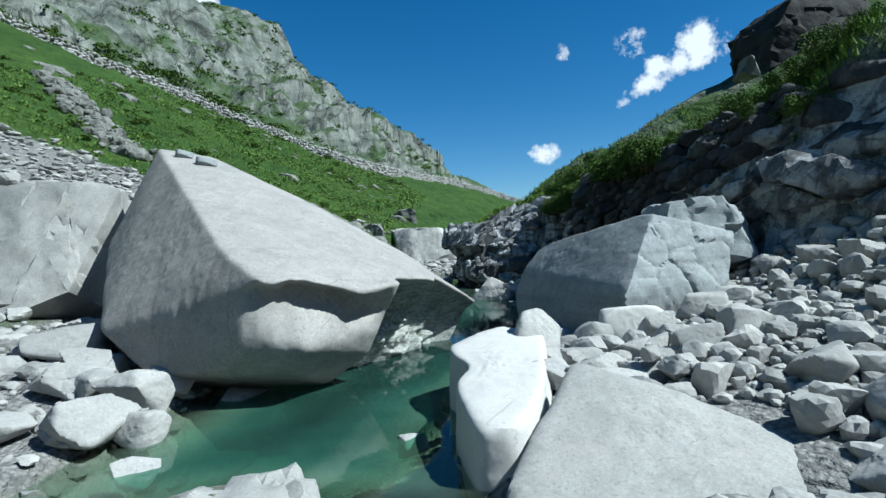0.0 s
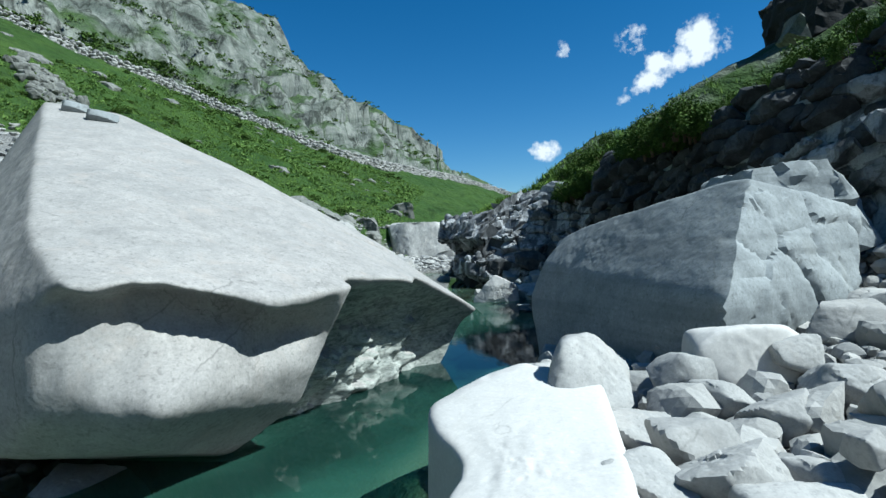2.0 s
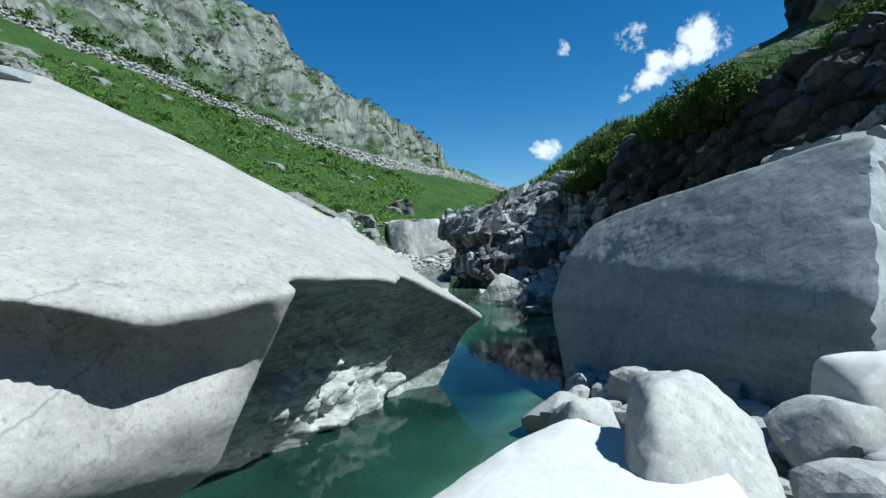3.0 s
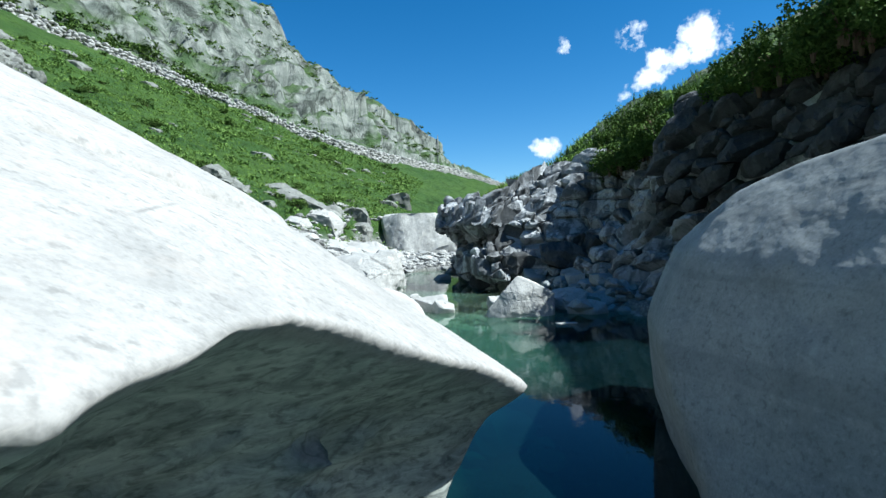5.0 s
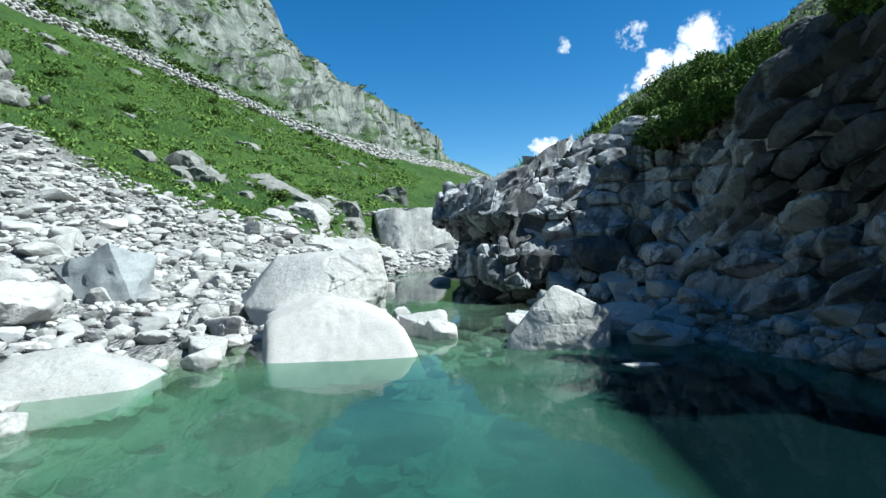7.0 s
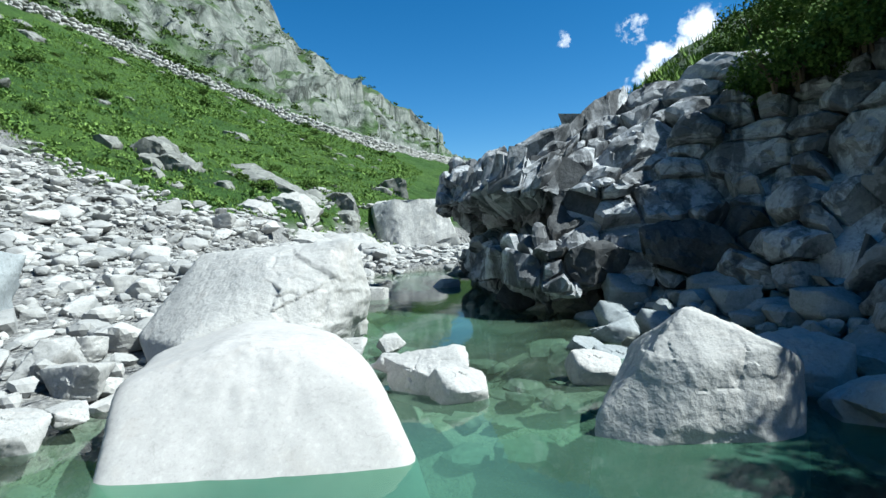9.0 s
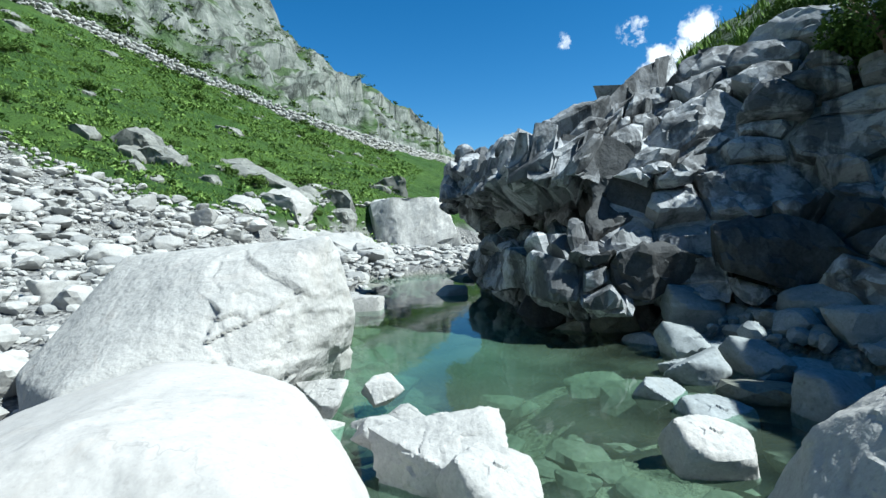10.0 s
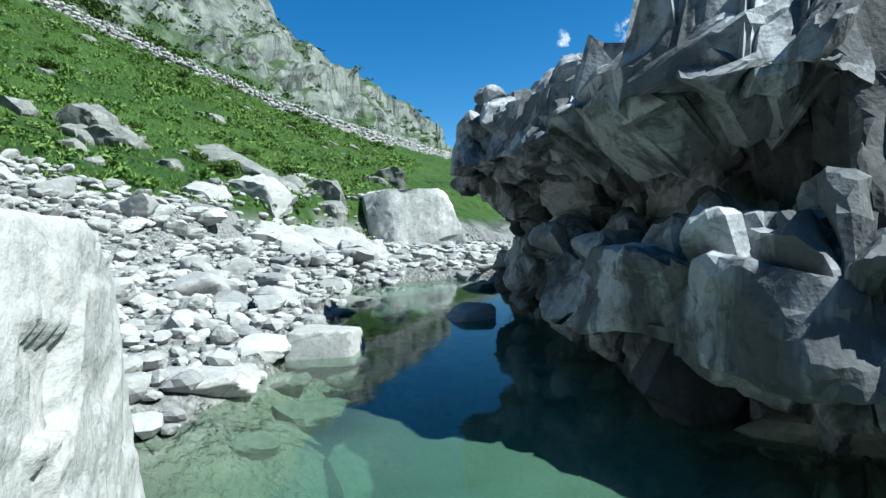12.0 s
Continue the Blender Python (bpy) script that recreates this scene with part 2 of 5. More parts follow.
M_DARK_CRAG = granite("dark_crag_rock", (0.0432, 0.04536, 0.04752), (0.0216, 0.02304, 0.02448), 20, (0.01, 0.0, 0.0), (0.7, 0.7, 1.6), 0.7, varnish=0.5)
M_WEATHER = granite("weathered_rock", (0.285, 0.29, 0.272), (0.15, 0.158, 0.145), 20, (0.02, 0.02, 0.0), (1, 1, 1), 0.6, cracks=0.8, varnish=0.3)
M_WHITE = granite("bleached_granite", (0.56, 0.55, 0.532), (0.50, 0.492, 0.478), 70, (0.03, 0.02, 0.0), relief=0.16, speckle=0.3)
M_BROKEN = granite("broken_pale_granite", (0.405, 0.40, 0.388), (0.335, 0.336, 0.328), 60, (0.05, 0.02, 0.0), relief=0.5, pit=0.45, streak=(1, 1, 3), speckle=0.6)
M_DOME = granite("sunbleached_granite", (0.405, 0.394, 0.382), (0.365, 0.357, 0.347), 60, (0.04, 0.02, 0.0), relief=0.16, cracks=0.3, speckle=0.45)
M_STAIN = granite("water_stained_rock", (0.11, 0.115, 0.12), (0.05, 0.053, 0.056), 30, (0.05, 0.03, 0.01), (2.6, 2.6, 0.25), 0.5, cracks=0.4, varnish=0.3, pit=0.3)
M_GREAT = granite("pale_granite_lichen_and_poollight", (0.375, 0.362, 0.348), (0.30, 0.296, 0.288), 48, (0.05, 0.02, 0.0), relief=0.28, lichen_poollight=True)
M_BED = granite("wet_bed_stone", (0.2246, 0.2304, 0.2023), (0.1238, 0.1318, 0.1123), 40, (0.02, 0.02, 0.0), cracks=0.0)


def ground_material():
    n = Nodes("valley_ground")
    p = n.place()
    grass = n.t.nodes.new("ShaderNodeAttribute")
    grass.attribute_name = "grass"
    g = grass.outputs["Fac"]
    n1 = n.noise(p, 0.10, 5, 0.6)
    n2 = n.noise(p, 0.9, 5, 0.65)
    n3 = n.noise(p, 7.0, 4, 0.7)
    green = n.mix(n.span(n1, 0.35, 0.65), (0.02736, 0.06624, 0.0144), (0.0576, 0.1066, 0.02232))
    green = n.mix(n.span(n2, 0.32, 0.52, 0.8, 0.0), green, (0.01238, 0.03089, 0.007848))
    green = n.mix(n.span(n3, 0.35, 0.7, 0.5, 0.0), green, (0.02527, 0.04774, 0.01123))
    r1 = n.noise(n.place(True, (1, 1, 2.2)), 0.12, 7, 0.68, 0.7)
    r2 = n.noise(n.place(True, (1.08, 0.576, 0.252)), 1.1, 6, 0.7)
    streaks = n.noise(n.place(True, (1.0, 0.55, 0.3)), 0.34, 5, 0.6, 0.5)
    rock = n.mix(n.span(r1, 0.36, 0.60), (0.10, 0.118, 0.103), (0.235, 0.25, 0.228))
    rock = n.mix(n.span(streaks, 0.40, 0.52, 0.55, 0.0), rock, (0.085, 0.097, 0.088))
    rock = n.mix(n.span(r2, 0.34, 0.50, 0.3, 0.0), rock, (0.03931, 0.04493, 0.04212))
    r4 = n.noise(n.place(True, (0.576, 0.36, 0.324)), 0.13, 6, 0.6, 0.8)
    cleft = n.span(n.math("ABSOLUTE", n.math("SUBTRACT", r4, 0.5), 0.0), 0.0, 0.035, 0.85, 0.0)
    rock = n.mix(cleft, rock, (0.0216, 0.02592, 0.0216))
    wet = n.t.nodes.new("ShaderNodeAttribute")
    wet.attribute_name = "bed"
    gravel = n.add("ShaderNodeTexVoronoi", Scale=14.0)
    n.link(p, gravel.inputs["Vector"])
    bank = n.t.nodes.new("ShaderNodeAttribute")
    bank.attribute_name = "bank"
    rock = n.mix(bank.outputs["Fac"], rock, n.mix(n.span(gravel.outputs["Distance"], 0.1, 0.7), (0.30, 0.298, 0.29), (0.13, 0.132, 0.132)))
    rock = n.mix(wet.outputs["Fac"], rock, n.mix(n.span(n2, 0.35, 0.65), (0.1123, 0.1181, 0.09576), (0.2023, 0.2023, 0.1685)))
    c = n.mix(g, rock, green)
    h = n.math("ADD", n.math("MULTIPLY", n2, 0.7), n.math("MULTIPLY", n3, 0.3))
    nb = n.bump(h, 0.8, 0.35, n.bump(n.noise(n.place(True, (0.936, 0.576, 0.432)), 0.16, 7, 0.62, 0.6), 0.9, 3.0))
    return n.finish(c, 0.92, nb, 0.15)


M_GROUND = ground_material()


def water_material():
    n = Nodes("glacial_water")
    n.t.nodes.remove(n.bsdf)
    p = n.place(True, (1, 0.7, 1))
    w = n.noise(p, 3.0, 4, 0.55, 0.6)
    w2 = n.noise(p, 11.0, 3, 0.5)
    h = n.math("ADD", n.math("MULTIPLY", w, 0.8), n.math("MULTIPLY", w2, 0.2))
    nb = n.bump(h, 0.05, 0.05)
    depth = n.t.nodes.new("ShaderNodeAttribute")
    depth.attribute_name = "depth"
    deep = n.span(depth.outputs["Fac"], 0.1, 2.2)
    cloud = n.noise(n.place(), 0.8, 3, 0.5, 0.3)
    body = n.add("ShaderNodeBsdfDiffuse")
    n.link(n.ramp(deep, [(0.0, (0.1944, 0.2448, 0.18)), (0.35, (0.1152, 0.2304, 0.1548)), (0.65, (0.0396, 0.1224, 0.09)), (1.0, (0.0036, 0.0144, 0.01728))]), body.inputs["Color"])
    clear = n.add("ShaderNodeBsdfTransparent")
    n.link(n.ramp(deep, [(0.0, (0.82, 0.92, 0.86)), (0.35, (0.50, 0.80, 0.66)), (0.65, (0.26, 0.62, 0.52)), (1.0, (0.03, 0.16, 0.18))]), clear.inputs["Color"])
    milk = n.add("ShaderNodeMixShader")
    n.link(n.math("ADD", n.span(deep, 0.0, 0.5, 0.03, 0.46), n.span(cloud, 0.35, 0.65, -0.08, 0.12)), milk.inputs[0])
    n.link(clear.outputs[0], milk.inputs[1])
    n.link(body.outputs[0], milk.inputs[2])
    gloss = n.add("ShaderNodeBsdfGlossy")
    gloss.inputs["Roughness"].default_value = 0.03
    n.link(nb, gloss.inputs["Normal"])
    fres = n.add("ShaderNodeFresnel")
    fres.inputs["IOR"].default_value = 1.33
    n.link(nb, fres.inputs["Normal"])
    top = n.add("ShaderNodeMixShader")
    n.link(fres.outputs[0], top.inputs[0])
    n.link(milk.outputs[0], top.inputs[1])
    n.link(gloss.outputs[0], top.inputs[2])
    n.link(top.outputs[0], n.out.inputs["Surface"])
    return n.m


M_WATER = water_material()

# ---------- ground: stream bed, banks, hillsides and mountain in one sheet ----------
WALL_LINE = [(-130, 40), (-75, 78), (-59.9, 95), (-49.4, 112), (-34.8, 120), (-20.1, 125), (-8.7, 150), (4.4, 200), (24, 236), (60, 262)]


def left_shore(y):
    return lerp(y, [-20, 0, 5, 8, 12, 17, 20.5, 22, 24, 26, 28, 31, 34, 38, 40], [-7, -6, -4.3, -3.9, -3.6, -4.6, -4.6, -3.4, -2.7, -2.6, -2.2, -1.7, -2.0, -2.4, 0])


def right_shore(y):
    return lerp(y, [-20, 0, 4, 7, 10, 13, 16, 19.7, 23, 25, 27, 29, 33, 36, 40], [1.5, 1.0, 0.7, 0.7, 1.3, 2.0, 4.6, 4.9, 4.4, 3.9, 3.0, 2.6, 1.7, 1.8, 0.5])


def cliff_line(y):
    return lerp(y, [-20, 0, 8, 13.5, 17, 20, 22.5, 24, 25.5, 27, 28.5, 31, 33.5, 35, 38, 44, 60, 120, 300], [14, 12.5, 10.8, 9.0, 7.2, 5.9, 5.4, 4.9, 3.7, 2.4, 2.05, 1.5, 0.42, 0.6, 2.4, 6, 12, 40, 90])


OUT_Y = [8, 14, 18, 20, 24, 27, 29, 31, 33.5, 36]
OUT_F = [0, 0.15, 0.3, 0.45, 0.6, 0.75, 0.9, 1.0]
OUT = np.array([[3.4, 2.8, 1.9, 1.0, -0.3, 0.2, 0.5, 0.2], [3.4, 2.7, 1.9, 0.6, -0.5, 0.6, 0.6, 0.2], [2.4, 1.8, 0.9, -0.4, -0.6, 0.6, 0.4, -0.2], [1.5, 1.1, 0.5, -0.6, -0.7, 0.4, -0.1, -0.8],
                [0.1, 0.9, 1.0, 0.4, -1.6, -1.0, -1.5, -2.0], [-0.8, 0.7, 0.8, 0.5, -1.7, -1.6, -2.0, -2.5], [-0.8, 0.5, 0.7, 0.5, -1.2, -0.8, -1.2, -1.7],
                [-0.7, 0.1, 0.4, 0.3, -0.8, 0.2, 0.2, 0.0], [-0.9, -0.4, 0.0, 0.0, -0.6, 0.3, 0.3, 0.0], [-0.6, -0.3, 0.0, 0.1, 0.1, 0.3, 0.3, 0.0]])


def cliff_out(y, f):
    """How far the rock stands out over its line at a part f of its height."""
    y, f = np.clip(np.asarray(y, float), 8, 36), np.clip(np.asarray(f, float), 0, 1)
    i = np.clip(np.searchsorted(OUT_Y, y) - 1, 0, len(OUT_Y) - 2)
    j = np.clip(np.searchsorted(OUT_F, f) - 1, 0, len(OUT_F) - 2)
    oy, of = np.array(OUT_Y), np.array(OUT_F)
    u, v = (y - oy[i]) / (oy[i + 1] - oy[i]), (f - of[j]) / (of[j + 1] - of[j])
    return (OUT[i, j] * (1 - u) + OUT[i + 1, j] * u) * (1 - v) + (OUT[i, j + 1] * (1 - u) + OUT[i + 1, j + 1] * u) * v


def cliff_top(y):
    return lerp(y, [-20, 8, 13.5, 17, 20, 22.5, 26, 28, 31, 33.5, 38, 60], [6.9, 6.7, 6.4, 5.1, 4.6, 4.5, 4.1, 3.45, 2.95, 2.85, 3.2, 5.0])


def cliff_rim(y):
    """Where the ground behind the cliff begins."""
    y = np.asarray(y, float)
    return cliff_line(y) + np.maximum(0, -cliff_out(y, np.ones_like(y))) + 1.0 * np.exp(-((y - 26.3) / 1.8) ** 2) + 1.6 * ease(15, 12.5, y)


def scree_edge(x):
    """Where the grass of the left slope begins above the scree."""
    return lerp(x, [-60, -40, -29, -22.3, -17.8, -13.7, -10, -8, -5], [28, 33, 42, 44.5, 43, 40.7, 41, 43, 46])


def hill(x, y):
    return -8.2 - 0.4015 * x + 0.1614 * y + 0.0022 * np.maximum(0, -x - 14) ** 2


def ground_height(x, y, rough=True):
    shape = x.shape
    x, y = x.ravel(), y.ravel()
    p = np.stack([x, y, np.zeros_like(x)], 1)
    xl, xr, xc = left_shore(y), right_shore(y), cliff_line(y)
    inside = np.minimum(np.minimum(x - xl, xr - x), np.minimum(y - 5.0, 39.5 - y))
    inside = inside + 0.10 * fbm(p * 1.1, 3, 3)
    bed = -np.clip(0.45 * inside, 0, 1.3) + 0.10 * fbm(p * 0.7, 3, 4) * np.clip(inside, 0, 1)
    # sunk beside the cliff so the depth colour paints its shade on the water
    bed = bed - 2.2 * ease(1.7, 2.7, x) * ease(13.2, 15, y) * ease(23.5, 20.5, y) * np.clip(inside, 0, 1)
    bed = bed - 1.8 * np.exp(-((x - 1.7) / 1.5) ** 2 - ((y - 14.0) / 2.8) ** 2) * np.clip(inside, 0, 1)
    bed = bed - 0.8 * ease(14.5, 12.5, y) * np.clip(inside - 0.4, 0, 1)
    riffle = np.exp(-((y - 24.2) / 2.1) ** 2) * ease(-1.5, 0.2, x)
    bed = bed * (1 - 0.72 * riffle)
    d = np.maximum(0, xl - x)
    bank = 0.10 * np.minimum(d, 28) + 0.0085 * np.minimum(d, 28) ** 2 + 0.35 * np.maximum(0, d - 28) + 0.12
    bank = np.where(y < 6, bank + 0.2 * np.clip(6 - y, 0, 3), bank)
    r = np.maximum(0, x - xr)
    rbank = (0.20 + 0.17 * r + 0.35 * np.maximum(0, x - 6.2) * np.interp(y, [13, 16], [1, 0])) * np.interp(y, [4.5, 7.6], [0.25, 1.0])
    far = np.clip((y - 39.5) * 0.004, 0, 0.1) + np.clip((y - 62) * 0.05, 0, 8)
    low = np.where(inside > 0, bed, np.where(x < xl, bank, np.where(y > 39.5, np.minimum(0.15 + far, 2 + far), rbank)))
    slope = hill(x, y) + 0.6 * fbm(p * 0.08, 4, 11) + 0.25 * fbm(p * 0.4, 3, 12)
    slope = slope - 3.5 * np.clip((x + 7) / 3, 0, 1) * np.clip((62 - y) / 2.5, 0, 1)
    wx, wy = np.array(WALL_LINE).T
    yw = np.interp(x, wx, wy)
    hz = hill(np.clip(x, -130, 60), yw)
    # the crest of the mountain, 250 m up the valley
    crest = np.interp(x, [-400, -200, -128, -92, -78, -67, -62, -53, -43, -37, -24, -16, 1, 5, 25, 45, 90, 300], [190, 150, 113, 104, 101, 94, 82, 75, 69, 61, 57, 48, 36, 30, 18, 15, 50, 160])
    up = np.clip((y - yw) / np.maximum(25, 250 - yw), 0, 1)
    crag = 3.0 * fbm(p * np.array([0.03, 0.045, 1]), 3, 21, 0.5, True) + 1.0 * fbm(p * 0.13, 3, 22, 0.6, True)
    for k, (wide, amount) in enumerate(((34.0, 12.0), (13.0, 6.0), (6.0, 2.6))):
        # tilted slabs and ledges, all dipping to the valley
        q = np.stack([(x + 0.5 * y) / wide, (y - 0.3 * x) / (wide * 1.2), 0 * x], 1)
        mid, r, d1, d2 = cells(q, 23 + k)
        crag = crag + amount * (1 - 0.78 * ease(0.55, 0.95, up)) * ((r[:, 0] * 1.2 - 0.3) * (q - mid)[:, 0] + (r[:, 1] - 0.5) * 1.6 * (q - mid)[:, 1] + 0.45 * (r[:, 2] - 0.5) - 0.12 * np.exp(-((d2 - d1) / 0.1) ** 2))
    mount = hz + 0.6 + (crest - hz) * (0.75 * up + 0.25 * up ** 2) + np.clip(up * 5, 0, 1) * np.clip((crest - 14) / 30, 0.1, 1) * crag - 0.45 * np.maximum(0, y - 250)
    left = np.where(y > yw, mount, slope)
    z = np.maximum(low, np.where(y > 12, left, -5))
    behind = 0.5 * np.maximum(0, -8 - x) * np.clip((14 - y) / 14, 0, 1)
    z = np.maximum(z, np.where((y <= 26) & (x < -8), behind, -5))
    xc = cliff_rim(y)
    t = np.clip((x - xc - 0.5) / 0.8, 0, 1)
    back = cliff_top(y) - 0.35 + 0.55 * np.maximum(0, x - xc - 0.6) + 0.5 * fbm(p * 0.25, 4, 31)
    z = np.where(x > xc, z * (1 - t) + np.maximum(z, back) * t, z)
    # unseen rise behind the camera, added to hold back low sky light
    z = np.maximum(z, np.where(y < -14, 0.5 * np.minimum(-14 - y, 260) + 2.5 * fbm(p * 0.05, 3, 35), -9))
    if rough:
        z = z + 0.05 * fbm(p * 1.7, 3, 41) * np.where(inside > 0, 1.5, 1)
    return z.reshape(shape)


def steps(bounds):
    """Coordinates from (start, spacing) pairs up to the last start."""
    out = []
    for (a, s), (b, _) in zip(bounds, bounds[1:]):
        out += list(np.arange(a, b - 1e-6, s))
    return np.array(out + [bounds[-1][0]])


def build_ground():
    gx = steps([(-900, 60), (-420, 20), (-180, 4), (-120, 1.8), (-50, 0.9), (-16, 0.25), (12, 0.6), (30, 2), (80, 10), (300, 50), (900, 50)])
    gy = steps([(-600, 60), (-180, 15), (-30, 1.5), (0, 0.25), (44, 0.6), (80, 1.2), (200, 2.0), (330, 12), (600, 60), (1500, 60)])
    X, Y = np.meshgrid(gx, gy)
    Z = ground_height(X, Y)
    ny, nx = X.shape
    verts = np.stack([X.ravel(), Y.ravel(), Z.ravel()], 1)
    i = np.arange(ny * nx).reshape(ny, nx)
    faces = np.stack([i[:-1, :-1].ravel(), i[:-1, 1:].ravel(), i[1:, 1:].ravel(), i[1:, :-1].ravel()], 1)
    me = mesh_from("ground", verts, faces, M_GROUND)
    x, y, z = verts.T
    p = np.stack([x, y, 0 * x], 1)
    gz_y, gz_x = np.gradient(Z, gy, gx)
    steepness = np.hypot(gz_x, gz_y).ravel()
    q = y - np.interp(x, *np.array(WALL_LINE).T)
    hillside = hill(x, y) - z
    n1 = fbm(p * 0.12, 4, 51)
    n2 = fbm(p * 0.5, 3, 52)
    low = np.where(hillside > -1.2, 1.0, 0.0) * np.clip((z - 1.4) / 0.8 + 0.4 * n2, 0, 1) * (y > 20)
    low = low * ease(-0.5, 0.5, y - scree_edge(x) + 1.2 * n2)
    up = np.clip(0.85 - (steepness - 0.5) * 1.0 + 0.8 * n1 + 0.35 * n2, 0, 0.85)
    g = np.where(q > 0, np.where(q < 2.5, 0.1, up), low)
    right = (x > cliff_rim(y) + 0.7)
    g = np.where(right, np.clip(0.95 + 0.5 * n2, 0, 1), g)
    g = np.where((y < 20) & (x < -8), np.clip((-x - 9) / 2 + n2, 0, 1), g)
    at = me.attributes.new("grass", "FLOAT", "POINT")
    at.data.foreach_set("value", g.astype(np.float32))
    shore = me.attributes.new("bank", "FLOAT", "POINT")
    shore.data.foreach_set("value", np.where((q < -2) & (y < 64) & (np.abs(x) < 40), 1.0, 0.0).astype(np.float32))
    bed = me.attributes.new("bed", "FLOAT", "POINT")
    bed.data.foreach_set("value", np.clip(0.5 - z * 4, 0, 1).astype(np.float32))
    ob = new("ground", me)
    return tagged(ob, "alpine valley floor with grassy slopes and bare grey mountain rock", "ground", kind="structure")


build_ground()


def build_water():
    gx, gy = np.arange(-9, 10.01, 0.25), np.arange(1, 42.01, 0.25)
    X, Y = np.meshgrid(gx, gy)
    i = np.arange(X.size).reshape(X.shape)
    faces = np.stack([i[:-1, :-1].ravel(), i[:-1, 1:].ravel(), i[1:, 1:].ravel(), i[1:, :-1].ravel()], 1)
    me = mesh_from("water", np.stack([X.ravel(), Y.ravel(), 0 * X.ravel()], 1), faces, M_WATER)
    deep = me.attributes.new("depth", "FLOAT", "POINT")
    deep.data.foreach_set("value", np.maximum(0, -ground_height(X, Y, False)).ravel().astype(np.float32))
    tagged(new("water", me), "clear green glacial stream pool, nearly still", "water", kind="structure")


build_water()

# ---------- boulders ----------
BALLS = {}


def ball(level):
    if level not in BALLS:
        bm = bmesh.new()
        bmesh.ops.create_icosphere(bm, subdivisions=level, radius=1)
        bm.verts.ensure_lookup_table()
        BALLS[level] = (np.array([v.co for v in bm.verts]), np.array([[v.index for v in f.verts] for f in bm.faces]))
        bm.free()
    return BALLS[level]


def hull_planes(points, centre):
    bm = bmesh.new()
    for p in points:
        bm.verts.new(Vector(p) - Vector(centre))
    bmesh.ops.convex_hull(bm, input=bm.verts)
    bmesh.ops.dissolve_limit(bm, angle_limit=radians(4), verts=bm.verts, edges=bm.edges)
    bm.normal_update()
    out = []
    for f in bm.faces:
        n = f.normal.copy()
        d = n.dot(f.verts[0].co)
        if d < 0:
            n, d = -n, -d
        out.append((*n, max(d, 0.02)))
    bm.free()
    return np.array(out)


def rock_verts(points, centre, level, sharp=22.0, rough=0.03, scale=1.2, seed=0, chips=0.0, facets=0.0, carve=None):
    """A boulder: the hull of a few corners, its edges rounded, its faces worn and chipped. Local to its centre."""
    u, faces = ball(level)
    pl = hull_planes(points, centre)
    k = np.maximum(0, u @ pl[:, :3].T / pl[:, 3])
    r = (k ** sharp).sum(1) ** (-1 / sharp)
    v = u * r[:, None]
    size = np.linalg.norm(v, axis=1).mean()
    w = v + np.asarray(centre)
    big = fbm(w * scale / size, 3, seed)
    small = fbm(w * 6 * scale / size, 4, seed + 7, 0.55)
    disp = size * rough * (1.2 * big + 0.5 * small)
    if chips:
        _, rnd, d1, d2 = cells(w * 2.2 / size * np.array([1, 1, 1.7]), seed + 13)
        disp = disp + size * chips * (rnd[:, 0] - 0.5) * np.clip((d2 - d1) * 5, 0, 1)
    if facets:
        for k, (sc, amount) in enumerate(((1.5, 1.0), (3.4, 0.5))):
            q = w * sc / size * np.array([1, 1, 1.5])
            mid, rnd, d1, d2 = cells(q, seed + 31 + 7 * k)
            disp = disp + size * facets * amount * (((rnd - 0.5) * 2 * (q - mid)).sum(1) + 0.5 * (rnd[:, 0] - 0.5) - 0.25 * np.exp(-((d2 - d1) / 0.07) ** 2))
    v = v + u * disp[:, None]
    if carve is not None:
        v = carve(v + np.asarray(centre), u) - np.asarray(centre)
    return v, faces


